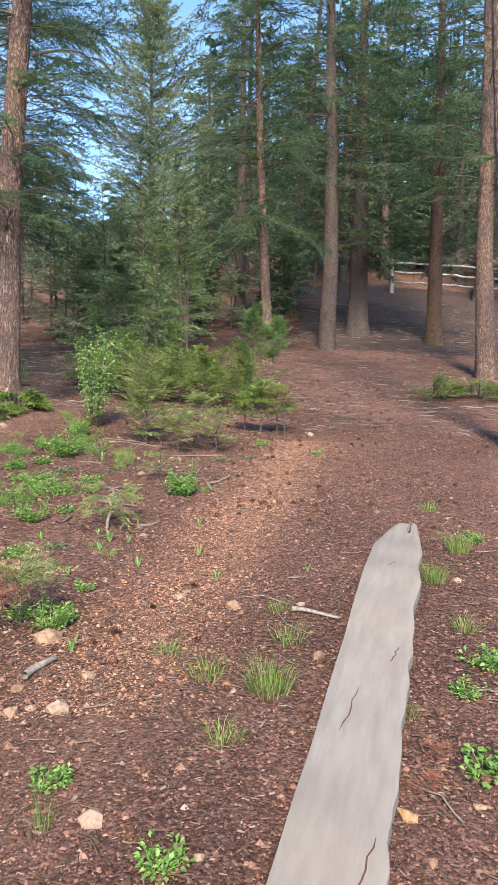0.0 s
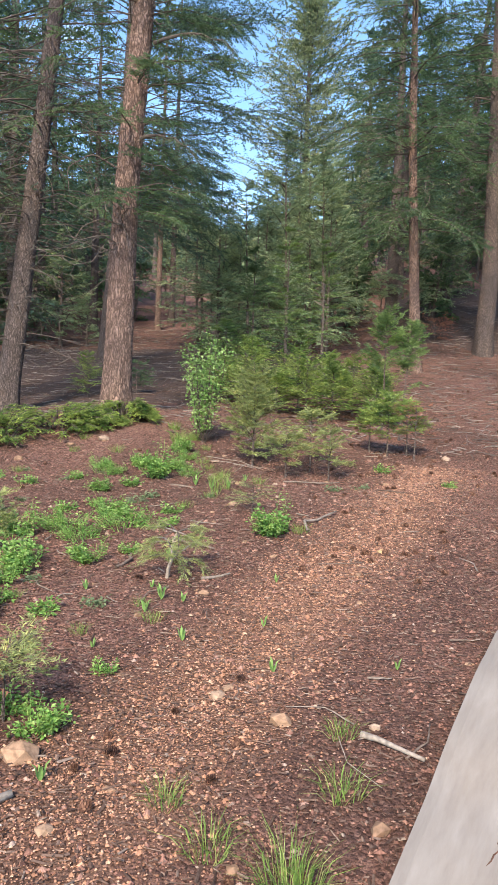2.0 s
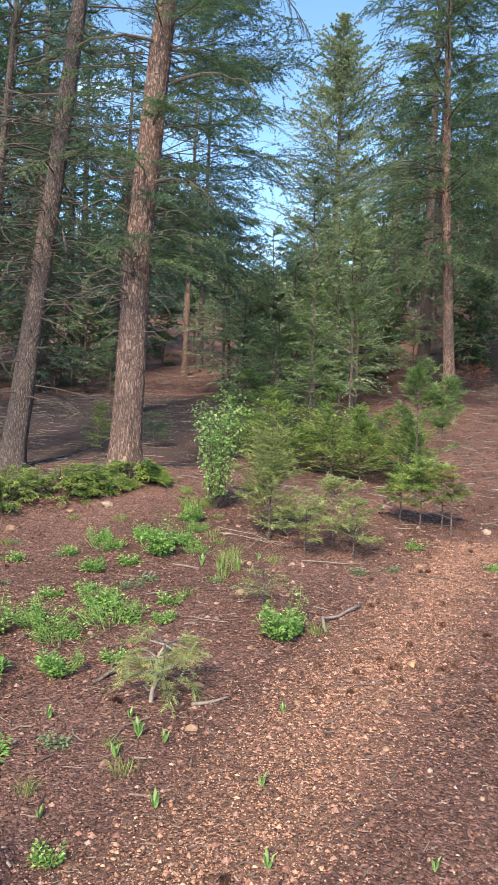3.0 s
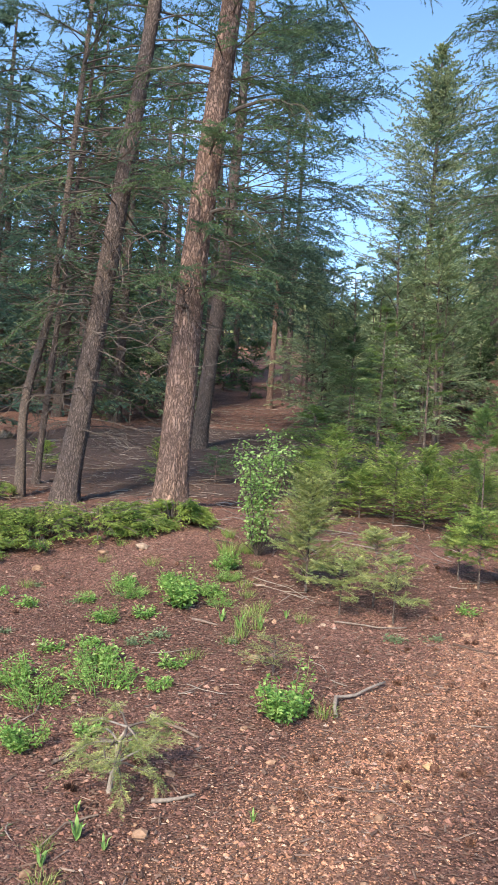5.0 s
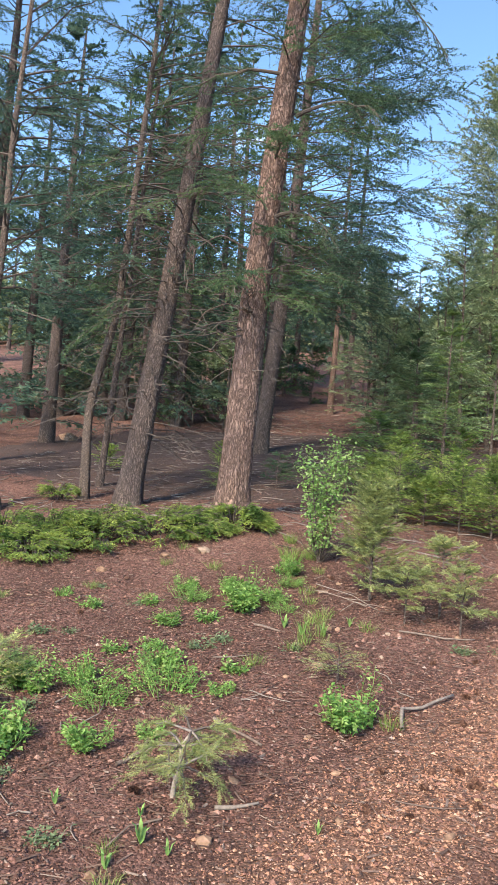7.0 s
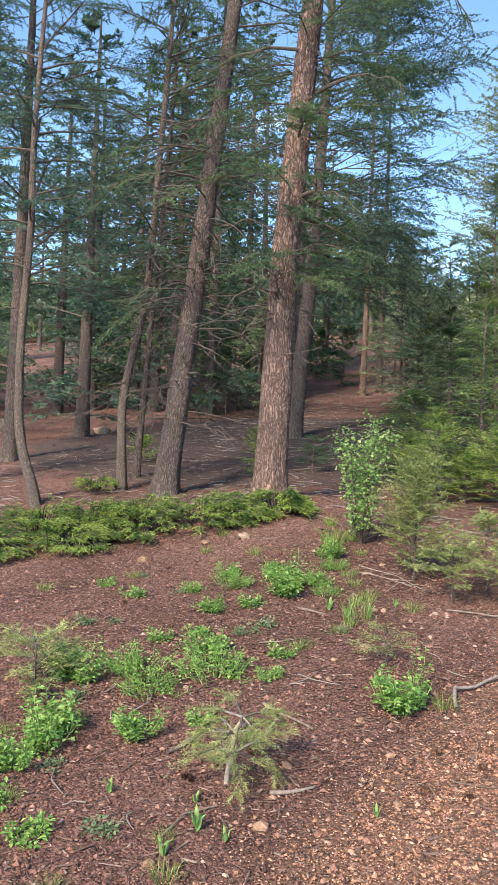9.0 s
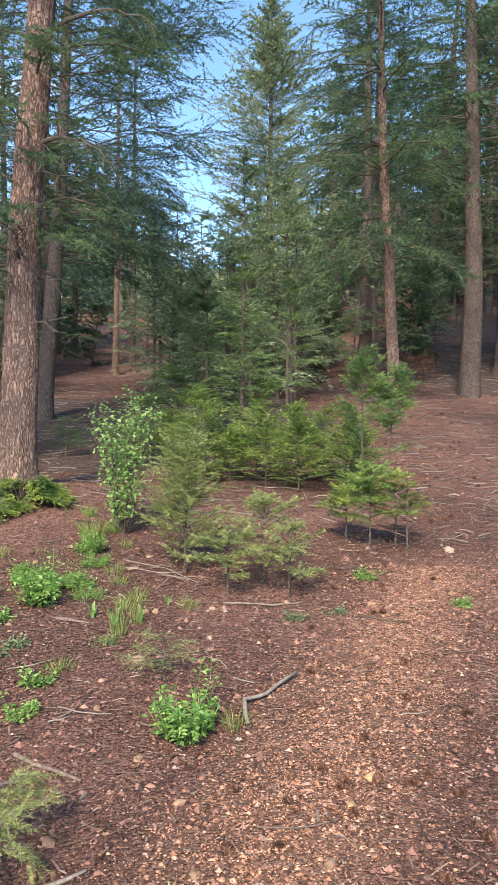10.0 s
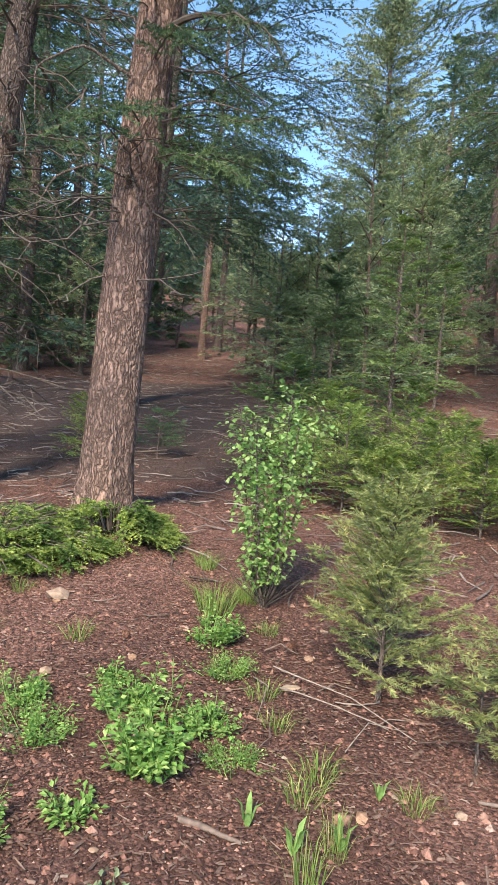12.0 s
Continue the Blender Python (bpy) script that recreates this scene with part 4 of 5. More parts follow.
juniper(51, [(-3.05, 8.3, 0.64, 0.55, 0.42), (-2.45, 8.7, 0.4, 0.28, 0.28), (-3.55, 7.95, 0.62, 0.58, 0.44), (-2.66, 8.38, 0.3, 0.25, 0.22)], 150, "low spreading green juniper at the foot of the trunk")
juniper(52, [(-4.3, 7.5, 0.68, 0.62, 0.42), (-4.9, 7.1, 0.72, 0.66, 0.44), (-3.9, 7.7, 0.52, 0.52, 0.4), (-5.6, 6.9, 0.68, 0.66, 0.42), (-4.45, 6.95, 0.5, 0.4, 0.3), (-3.8, 7.35, 0.45, 0.35, 0.28)], 130, "low spreading green juniper mat on the slope")
juniper(53, [(3.55, 11.7, 0.55, 0.5, 0.48), (4.25, 11.5, 0.6, 0.5, 0.5), (4.9, 11.4, 0.6, 0.5, 0.45)], 80, "dark green juniper mat beside the path")
juniper(54, [(-5.3, 9.7, 0.4, 0.3, 0.25)], 50, "small green juniper between slender trunks")


# ---- leafy plants ----
def leaf_quads(soup, r, p, d, size, wide=0.55):
    """Leaves as folded diamonds: base, two sides, tip."""
    m = len(p)
    s = unit(np.cross(d, UP + r.normal(0, 0.35, (m, 3))))
    n = np.cross(s, d)
    L = (size * r.uniform(0.6, 1.25, m))[:, None]
    a, c = p, p + d * L - n * L * 0.12
    b1, b2 = p + d * L * 0.5 + s * L * wide * 0.5 + n * L * 0.08, p + d * L * 0.5 - s * L * wide * 0.5 + n * L * 0.08
    v = np.stack([a, b1, c, b2], 1)
    k = np.arange(m)[:, None] * 4
    soup.add(v, np.concatenate([k + [0, 1, 2], k + [0, 2, 3]]))


def shrub_aspen(x, y, height):
    r = np.random.default_rng(61)
    root = put(tagged(new("aspen_shrub"), "upright leafy aspen shrub with bright green leaves", "shrub"), x, y)
    leaves = Soup()
    for k in range(9):
        az = k * 0.7 + r.random()
        out = r.uniform(0.05, 0.27)
        h = height * r.uniform(0.7, 1.0)
        s = np.linspace(0, 1, 8)[:, None]
        p = np.concatenate([math.cos(az) * out * s ** 0.7 + r.normal(0, 0.008, (8, 1)), math.sin(az) * out * s ** 0.7 + r.normal(0, 0.008, (8, 1)), h * s - 0.03], 1)
        st = Soup()
        st.tube(p, np.linspace(0.007, 0.0025, 8), 5, False)
        part("stem", st.mesh("stem", BARK_YOUNG, True), root, "thin brown stem")
        n = 270
        t = r.uniform(0.08, 1.0, n) ** 0.75
        i = np.clip((t * 7).astype(int), 0, 6)
        q = p[i] + (p[i + 1] - p[i]) * (t * 7 - i)[:, None]
        d0 = unit(r.normal(0, 1, (n, 3)) * [1, 1, 0.5])
        q2 = q + d0 * (r.uniform(0.01, 0.12, (n, 1)) * (0.4 + 0.8 * t[:, None]))
        leaf_quads(leaves, r, q2, unit(d0 + r.normal(0, 0.5, (n, 3)) - UP * 0.2), 0.031, 0.88)
        tw = Soup()
        for j in range(0, n, 5):
            tw.tube(np.stack([q[j], q2[j]]), [0.002, 0.001], 3, False)
        tagged(part("twig", tw.mesh("twig", BARK_YOUNG), root), kind="stuff")
    tagged(part("leaf", leaves.mesh("leaf", LEAF), root, "rounded bright green leaves"), kind="stuff")
    dry = Soup()
    for k in range(26):
        az = r.random() * 6.28
        e = np.array([math.cos(az) * r.uniform(0.1, 0.28), math.sin(az) * r.uniform(0.1, 0.28), r.uniform(0.1, 0.35)])
        dry.tube(np.stack([np.zeros(3), e * 0.5 + r.normal(0, 0.02, 3), e]), [0.003, 0.002, 0.001], 3, False)
    tagged(part("dry_twig", dry.mesh("dry_twig", DEADWOOD), root), kind="stuff")


shrub_aspen(-1.46, 8.29, 1.18)


def herb(seed, radius, height, n_stems, leaf, mat, label, group="green herbs", per=17):
    r = np.random.default_rng(seed)
    root = tagged(new("herb_plant"), label, "plant", group)
    stems, leaves = Soup(), Soup()
    tufts = [(r.random() * 6.28, radius * r.uniform(0.25, 1.15), r.uniform(0.45, 1.15)) for _ in range(6)]
    for k in range(n_stems):
        az0, out0, tall = tufts[k % 6]
        az, out = az0 + r.normal(0, 0.38), abs(out0 + r.normal(0, 0.22) * radius)
        h = height * tall * r.uniform(0.55, 1.15)
        s = np.linspace(0, 1, 5)[:, None]
        p = np.concatenate([math.cos(az) * out * (0.4 + 0.6 * s), math.sin(az) * out * (0.4 + 0.6 * s), h * s - 0.02], 1) + r.normal(0, 0.006, (5, 3))
        stems.tube(p, np.linspace(0.0028, 0.0012, 5), 3, False)
        t = r.uniform(0.3, 1.0, per)
        i = np.clip((t * 4).astype(int), 0, 3)
        q = p[i] + (p[i + 1] - p[i]) * (t * 4 - i)[:, None]
        d = unit(r.normal(0, 1, (per, 3)) * [1, 1, 0.35] + UP * 0.25)
        leaf_quads(leaves, r, q + d * 0.02, d, leaf, 0.62)
    tagged(part("stem", stems.mesh("stem", mat), root), kind="stuff")
    tagged(part("leaf", leaves.mesh("leaf", mat), root), kind="stuff")
    return root


HERBS = [herb(401, 0.15, 0.25, 46, 0.032, HERB, "bushy bright green herb on gravel"),
         herb(402, 0.13, 0.21, 38, 0.027, HERB, "leafy green herb in needle litter"),
         herb(403, 0.16, 0.19, 48, 0.017, HERB, "feathery green herb clump", per=18),
         herb(404, 0.10, 0.09, 14, 0.024, HERB, "small green herb among pebbles"),
         herb(405, 0.12, 0.06, 14, 0.022, HERB_GREY, "low grey-green rosette plant", "grey rosettes")]
first = {}
herb_spots = [(0, -1.58, 6.88, 1.05), (1, -1.75, 7.15, 0.9), (1, -1.42, 7.1, 0.75), (0, -0.43, 5.5, 0.95), (1, -1.45, 4.85, 0.8), (0, -1.78, 4.62, 0.95), (1, -1.75, 4.4, 0.8), (2, -2.3, 5.3, 0.9),
              (2, -1.82, 5.4, 1.1), (2, -1.42, 5.5, 1.2), (1, -1.6, 5.75, 0.9), (1, -1.7, 3.84, 0.85), (1, -1.66, 4.07, 0.9), (3, -1.38, 4.03, 1.0), (1, -1.0, 3.05, 0.75), (3, -1.15, 3.2, 1.1),
              (2, -2.05, 6.95, 0.9), (1, -2.2, 7.16, 0.7), (1, -1.63, 7.85, 0.9), (2, -1.5, 7.6, 0.7), (3, 0.93, 2.66, 1.1), (3, 0.66, 1.95, 1.2), (3, 0.74, 2.42, 0.8), (3, -0.41, 1.57, 0.9),
              (3, -0.78, 1.95, 0.8), (3, 0.36, 7.55, 1.0), (3, 0.9, 7.1, 0.8), (3, -1.15, 5.6, 0.9), (3, -1.2, 5.9, 1.0), (4, -0.1, 6.85, 0.9), (4, 0.2, 6.95, 0.8), (4, -1.45, 6.3, 1.1), (4, -1.0, 6.35, 0.7),
              (4, -2.4, 4.6, 1.1), (4, -1.9, 4.95, 1.0), (4, -2.6, 5.9, 1.0), (4, -1.2, 4.15, 0.9), (3, -2.55, 6.45, 1.0), (3, -2.9, 6.6, 0.9), (3, -2.0, 5.9, 1.0), (2, -2.75, 5.1, 0.8), (3, -1.25, 5.05, 0.9),
              (0, -2.05, 5.15, 0.8), (2, -1.62, 5.2, 0.9), (1, -1.95, 6.45, 0.7), (3, -1.72, 6.6, 1.1), (3, -2.25, 6.75, 1.0), (3, -1.9, 7.4, 1.0), (2, -1.3, 6.95, 0.6), (1, -2.35, 3.9, 0.9), (0, -2.2, 4.35, 0.8), (3, -0.9, 3.55, 0.7), (3, 1.5, 4.4, 1.0)]
for k, x, y, s in herb_spots:
    if k in first:
        again(HERBS[k], x, y, r_.uniform(0, 360), s)
    else:
        first[k] = put(HERBS[k], x, y, 0, s)


def grass_tuft(seed, radius, height, blades, label):
    r = np.random.default_rng(seed)
    soup = Soup()
    for _ in range(blades):
        az, out = r.random() * 6.28, radius * math.sqrt(r.random())
        b = np.array([math.cos(az) * out * 0.6, math.sin(az) * out * 0.6, -0.01])
        h = height * r.uniform(0.5, 1.1)
        d = np.array([math.cos(az), math.sin(az), 0]) * out * 0.5 + r.normal(0, 0.018, 3) * [1, 1, 0]
        w = np.array([-math.sin(az + r.normal()), math.cos(az + r.normal()), 0]) * 0.0015
        m, t = b + d * 0.6 + UP * h * 0.6, b + d * 1.9 + UP * h * r.uniform(0.75, 1.0)
        soup.add([b - w, b + w, m + w * 0.8, m - w * 0.8, t], [[0, 1, 2], [0, 2, 3], [3, 2, 4]])
    return tagged(new("grass_tuft", soup.mesh("grass_tuft", GRASS)), label, "grass", "grass tufts")


TUFTS = [grass_tuft(501, 0.12, 0.17, 170, "green grass tuft in reddish soil"), grass_tuft(502, 0.09, 0.10, 80, "short sparse grass tuft in litter"), grass_tuft(503, 0.07, 0.22, 40, "upright broad-bladed grass tuft")]
tuft_spots = [(0, -0.03, 2.5, 1.0), (1, -0.28, 2.6, 1.1), (1, -0.44, 2.76, 0.9), (1, 0.09, 2.9, 1.1), (1, 0.08, 3.2, 0.8), (2, -1.0, 6.5, 1.0), (2, -0.93, 6.65, 0.8), (0, -1.67, 8.12, 1.1), (0, -1.55, 8.3, 0.8), (0, -2.42, 8.5, 0.9),
              (0, 1.33, 4.19, 0.9), (1, 1.43, 5.13, 1.0), (0, 0.98, 3.6, 0.8), (1, -0.22, 2.16, 1.0), (1, -2.2, 7.7, 1.0), (1, -1.03, 7.0, 1.1), (1, -1.2, 7.25, 0.9), (1, -1.3, 7.45, 1.0), (1, -0.7, 6.95, 0.9),
              (1, 0.95, 3.0, 1.0), (2, -0.77, 1.75, 0.6), (1, -2.6, 7.6, 0.8), (1, -1.15, 6.05, 0.9), (1, 0.45, 2.3, 0.8), (0, -1.85, 8.6, 0.7), (1, -0.25, 5.6, 0.9), (1, -1.05, 6.85, 1.0)]
first = {}
for k, x, y, s in tuft_spots:
    if k in first:
        again(TUFTS[k], x, y, r_.uniform(0, 360), s)
    else:
        first[k] = put(TUFTS[k], x, y, 0, s)


for i in range(22):
    again(TUFTS[1], r_.uniform(-3.3, -0.7), r_.uniform(3.6, 8.2), r_.uniform(0, 360), r_.uniform(0.5, 0.95))
for i in range(14):
    again(HERBS[r_.choice([3, 4, 4])], r_.uniform(-3.2, -1.1), r_.uniform(3.8, 7.4), r_.uniform(0, 360), r_.uniform(0.5, 0.9))


def sprout(seed):
    r = np.random.default_rng(seed)
    root = tagged(new("leaf_sprout"), "upright sprout with lance-shaped green leaves", "plant", "leaf sprouts")
    for k in range(4):
        az = k * 1.6 + r.random()
        d = unit(np.array([math.cos(az) * 0.35, math.sin(az) * 0.35, 1.0]))
        s = np.array([-math.sin(az), math.cos(az), 0])
        L, w = r.uniform(0.045, 0.09), 0.0085
        n = np.cross(s, d)
        v = [(-s * 0.003), (s * 0.003), d * L * 0.35 + s * w + n * 0.004, d * L * 0.35 - n * 0.002, d * L * 0.35 - s * w + n * 0.004, d * L * 0.75 + s * w * 0.8, d * L * 0.75 - n * 0.004, d * L * 0.75 - s * w * 0.8, d * L + n * 0.012]
        me = mesh_of("leaf", [tuple(q) for q in v], [[0, 1, 2, 3], [0, 3, 4], [3, 2, 5, 6], [4, 3, 6, 7], [6, 5, 8], [7, 6, 8]], LEAF, True)
        part("leaf", me, root)
    return root


SPROUT = sprout(9)
for i, (x, y, s) in enumerate([(-0.86, 4.3, 1.1), (-0.74, 4.28, 0.7), (-0.90, 4.14, 0.9), (-0.65, 3.87, 0.9), (-0.21, 3.64, 0.8), (-0.85, 2.78, 0.9), (-1.02, 3.73, 0.6), (-1.2, 6.7, 1.2), (-0.92, 6.67, 1.2), (-1.05, 6.62, 1.3),
                               (-1.3, 4.4, 0.8), (-0.95, 4.45, 0.6), (-0.3, 4.05, 0.7), (-1.0, 5.0, 0.8), (-0.82, 6.95, 0.9), (-0.3, 4.6, 0.6), (0.3, 3.7, 0.6)]):
    put(SPROUT, x, y, 0, s) if i == 0 else again(SPROUT, x, y, r_.uniform(0, 360), s)


# ---- board, pail, fence ----
def board():
    """A long weathered live-edge board lying on the slope: split tip, wavy far edge."""
    x0, y0, x1, y1 = -0.39, 0.25, 1.10, 4.64
    length = math.hypot(x1 - x0, y1 - y0)
    root_z = gz(x0, y0)
    root = tagged(new("wooden_board"), "long weathered grey live-edge board lying on the ground", "board")
    n, cols = 90, 8
    ax = Vector((x1 - x0, y1 - y0, 0)).normalized()
    sd = Vector((ax.y, -ax.x, 0))
    root.matrix_world = pose(x0, y0, root_z, 0, 0, math.degrees(math.atan2(ax.y, ax.x)) - 90)
    top, bot = [], []
    for i in range(n + 1):
        t = i / n
        d = t * length
        taper = 1 - max(0, (t - 0.80) / 0.20) ** 2 * 0.45
        left = -0.145 * (1 - 0.75 * max(0, (t - 0.86) / 0.14) ** 1.5) + 0.006 * noise.noise(Vector((d * 2.4, 3, 0)))
        right = 0.150 * taper + 0.016 * noise.noise(Vector((d * 3.1, 9, 0))) + 0.014 * noise.noise(Vector((d * 7, 5, 0)))
        for j in range(cols + 1):
            u = j / cols
            w = left + (right - left) * u
            edge = min(u, 1 - u) * cols
            px, py = x0 + ax.x * d + sd.x * w, y0 + ax.y * d + sd.y * w
            z = gz(px, py) - root_z + 0.062 - (0.008 if edge < 0.5 else 0) + 0.004 * noise.noise(Vector((d * 2, w * 9, 1)))
            top.append((w, d + 0.05 * noise.noise(Vector((w * 22, 0, 4))) * (t > 0.985), z))
            bot.append((w, d, z - 0.045))
    verts, faces, c1, N = top + bot, [], cols + 1, len(top)
    split = 5
    for i in range(n):
        for j in range(cols):
            if i >= n - 5 and j == split:
                continue                     # the split that opens at the tip
            a = i * c1 + j
            faces += [[a, a + 1, a + 1 + c1, a + c1], [N + a, N + a + c1, N + a + 1 + c1, N + a + 1]]
        for j, o in ((0, 0), (cols, 1)):
            a = i * c1 + j
            faces.append([a, a + c1, N + a + c1, N + a] if not o else [a, N + a, N + a + c1, a + c1])
    for i in (0, n):
        for j in range(cols):
            if i == n and j == split:
                continue
            a = i * c1 + j
            faces.append([a, N + a, N + a + 1, a + 1] if i == 0 else [a, a + 1, N + a + 1, N + a])
    part("plank", mesh_of("plank", verts, faces, BOARD), root)
    r = np.random.default_rng(4)
    for d, w, ln in ((1.95, -0.06, 0.34), (3.55, -0.02, 0.12), (4.15, 0.06, 0.3), (2.5, 0.07, 0.16), (1.2, 0.08, 0.25)):
        k = 7
        s = np.linspace(0, 1, k)
        p = np.stack([w + 0.03 * s + r.normal(0, 0.004, k), d + ln * s, np.zeros(k)], 1)
        for q in p:
            wx, wy = x0 + ax.x * q[1] + sd.x * q[0], y0 + ax.y * q[1] + sd.y * q[0]
            q[2] = gz(wx, wy) - root_z + 0.0615
        crack = Soup()
        crack.tube(p, [0.0006] + [0.0026] * (k - 2) + [0.0006], 4, False)
        part("crack", crack.mesh("crack", CONE), root, "dark weather crack in the board")


board()


def pail(x, y):
    root = put(tagged(new("toy_pail"), "blue plastic toy sand pail with lime handle", "bucket"), x, y, 20, 1.2)
    h, r0, r1, k = 0.23, 0.09, 0.125, 40
    prof = [(0.0, 0.004), (r0, 0.004), (r0 + 0.002, 0.02)] + [(r0 + (r1 - r0) * s, 0.02 + (h - 0.02) * s) for s in (0.25, 0.5, 0.75, 0.97)] + [(r1 + 0.008, h), (r1 + 0.008, h + 0.006), (r1 - 0.003, h + 0.006), (r0 - 0.002, 0.012), (0.0, 0.012)]
    v, f = [], []
    for a in range(k):
        c, s = math.cos(a * 2 * math.pi / k), math.sin(a * 2 * math.pi / k)
        v += [(p[0] * c, p[0] * s, p[1]) for p in prof]
    m = len(prof)
    for a in range(k):
        b = (a + 1) % k
        f += [[a * m + i, b * m + i, b * m + i + 1, a * m + i + 1] for i in range(m - 1)]
    body = part("body", mesh_of("body", v, f, BLUE, True), root)
    for row in range(4):                     # moulded bricks on the wall of the pail
        z0 = 0.04 + row * 0.045
        for q in range(12):
            if (q + row) % 3 == 0:
                continue
            a0, a1 = (q + 0.5 * (row % 2)) * 2 * math.pi / 12 + 0.04, (q + 1 + 0.5 * (row % 2)) * 2 * math.pi / 12 - 0.04
            bv = []
            for zz in (z0, z0 + 0.036):
                rr = r0 + (r1 - r0) * (zz - 0.02) / (h - 0.02)
                for e in (-0.002, 0.003):
                    bv += [(math.cos(a) * (rr + e), math.sin(a) * (rr + e), zz) for a in (a0, (a0 + a1) / 2, a1)]
            bf = [[3, 4, 10, 9], [4, 5, 11, 10], [9, 10, 7, 6], [10, 11, 8, 7], [0, 1, 4, 3], [1, 2, 5, 4], [0, 3, 9, 6], [5, 2, 8, 11]]
            part("moulded_brick", mesh_of("moulded_brick", bv, bf, BLUE), body)
    hd = Soup()
    an = np.linspace(0, np.pi, 22)
    hd.tube(np.stack([np.cos(an) * (r1 + 0.012), -np.sin(an) * (r1 + 0.006), h - 0.005 + 0.012 * np.sin(an)], 1), [0.008] * 22, 8)
    part("handle", hd.mesh("handle", LIME, True), root, "lime green plastic handle")
    rim = Soup()
    an = np.linspace(0.2, np.pi - 0.2, 16)
    rim.tube(np.stack([np.cos(an) * (r1 + 0.002), np.sin(an) * (r1 + 0.002), h + 0.008 + 0 * an], 1), [0.006] * 16, 6)
    part("rim_trim", rim.mesh("rim_trim", SANDY, True), root, "pale yellow rim trim")


pail(-1.73, 2.99)


def beam(a, b, w, d, bend, seed):
    """A rough round-edged timber from a to b."""
    s = Soup()
    r = np.random.default_rng(seed)
    a, b = np.array(a, float), np.array(b, float)
    t = np.linspace(0, 1, 6)[:, None]
    p = a + (b - a) * t + r.normal(0, bend, (6, 3)) * (t * (1 - t)) * 4
    s.tube(p, w * (1 + 0.08 * r.normal(0, 1, 6)), 8)
    return s.mesh("beam", FENCE, True)


def fence():
    posts = [(7.2, 28.6), (8.9, 28.35), (10.6, 28.05), (12.3, 27.75), (14.0, 27.45)]
    posts.sort()
    root = tagged(new("rail_fence"), "pale post-and-rail timber fence among the trees", "fence")
    x0, y0 = posts[0]
    root.matrix_world = pose(x0, y0, gz(x0, y0))
    o = np.array([x0, y0, gz(x0, y0)])
    for i, (x, y) in enumerate(posts):
        b = np.array([x, y, gz(x, y)]) - o
        ob = part("post", beam(b - UP * 0.2, b + UP * 1.25, 0.075, 0, 0.005, i), root)
        if i + 1 < len(posts):
            e = np.array([posts[i + 1][0], posts[i + 1][1], gz(*posts[i + 1])]) - o
            for hh in (0.4, 0.78, 1.13):
                part("rail", beam(b + UP * hh + [0.05, -0.1, 0], e + UP * hh + [-0.08, -0.1, 0], 0.04, 0, 0.02, i * 7 + int(hh * 10)), root)


fence()


# ---- stones, cones, sticks ----
def stone_mesh(seed, flat):
    bm = bmesh.new()
    bmesh.ops.create_icosphere(bm, subdivisions=1, radius=0.5)
    for v in bm.verts:
        q = v.co.normalized()
        k = 1 + 0.42 * noise.noise(q * 1.3 + Vector((seed * 3.1, 0, 0))) + 0.3 * noise.noise(q * 3 + Vector((0, seed, 0)))
        v.co = Vector((q.x * 0.5 * k, q.y * 0.38 * k, max(q.z, -0.6) * flat * k))
    me = bpy.data.meshes.new("stone")
    bm.to_mesh(me)
    bm.free()
    return me


ROCKS = [stone_mesh(k, f) for k, f in enumerate((0.3, 0.22, 0.34, 0.18, 0.27))]
for m in ROCKS:
    m.materials.append(STONE)
YELLOW_ROCK = stone_mesh(9, 0.25)
YELLOW_ROCK.materials.append(STONE_YELLOW)


def stone(x, y, size, k=None, label="tan angular stone lying in gravel", mesh=None):
    ob = tagged(new("stone", mesh or ROCKS[k if k is not None else r_.randrange(5)]), label, "stone", "loose stones")
    ob.matrix_world = pose(x, y, gz(x, y) + size * 0.06, r_.uniform(-8, 8), r_.uniform(-8, 8), r_.uniform(0, 360)) @ Matrix.Scale(size, 4)


for x, y, s in [(0.21, 2.76, 0.085), (-0.37, 3.49, 0.06), (-0.4, 3.42, 0.07), (-0.13, 3.25, 0.10), (-0.97, 2.9, 0.14), (-0.83, 2.36, 0.12), (-0.92, 4.09, 0.06), (-0.66, 4.4, 0.07), (-3.12, 5.7, 0.09), (-1.2, 7.57, 0.09), (-0.79, 6.15, 0.1),
                (-0.13, 7.11, 0.07), (0.37, 7.1, 0.07), (1.0, 8.3, 0.13), (-1.0, 2.34, 0.07), (-0.93, 2.37, 0.05), (-0.63, 1.78, 0.11), (-1.01, 2.5, 0.06), (0.56, 1.8, 0.05), (0.34, 1.57, 0.05), (-0.31, 1.59, 0.05),
                (-3.01, 7.25, 0.12), (-2.42, 7.94, 0.06), (-0.58, 5.33, 0.05), (-0.37, 5.07, 0.05), (-1.17, 7.89, 0.06), (-1.71, 6.12, 0.05), (-0.75, 2.58, 0.06), (-0.63, 2.79, 0.05), (1.02, 5.05, 0.06), (1.14, 3.66, 0.07),
                (-2.2, 7.4, 0.06), (-1.9, 7.6, 0.05), (-0.6, 7.9, 0.05), (-0.87, 6.83, 0.06), (-0.25, 4.7, 0.05), (0.15, 4.4, 0.05), (-0.5, 6.5, 0.05), (0.7, 6.6, 0.05), (-2.45, 8.3, 0.07)]:
    stone(x, y, s)
for i in range(110):
    stone(r_.uniform(-3.2, 1.6), 1.4 + 7.0 * r_.random(), r_.choice([0.025, 0.03, 0.035, 0.045, 0.06]), label="small pinkish-tan stone in needle litter")
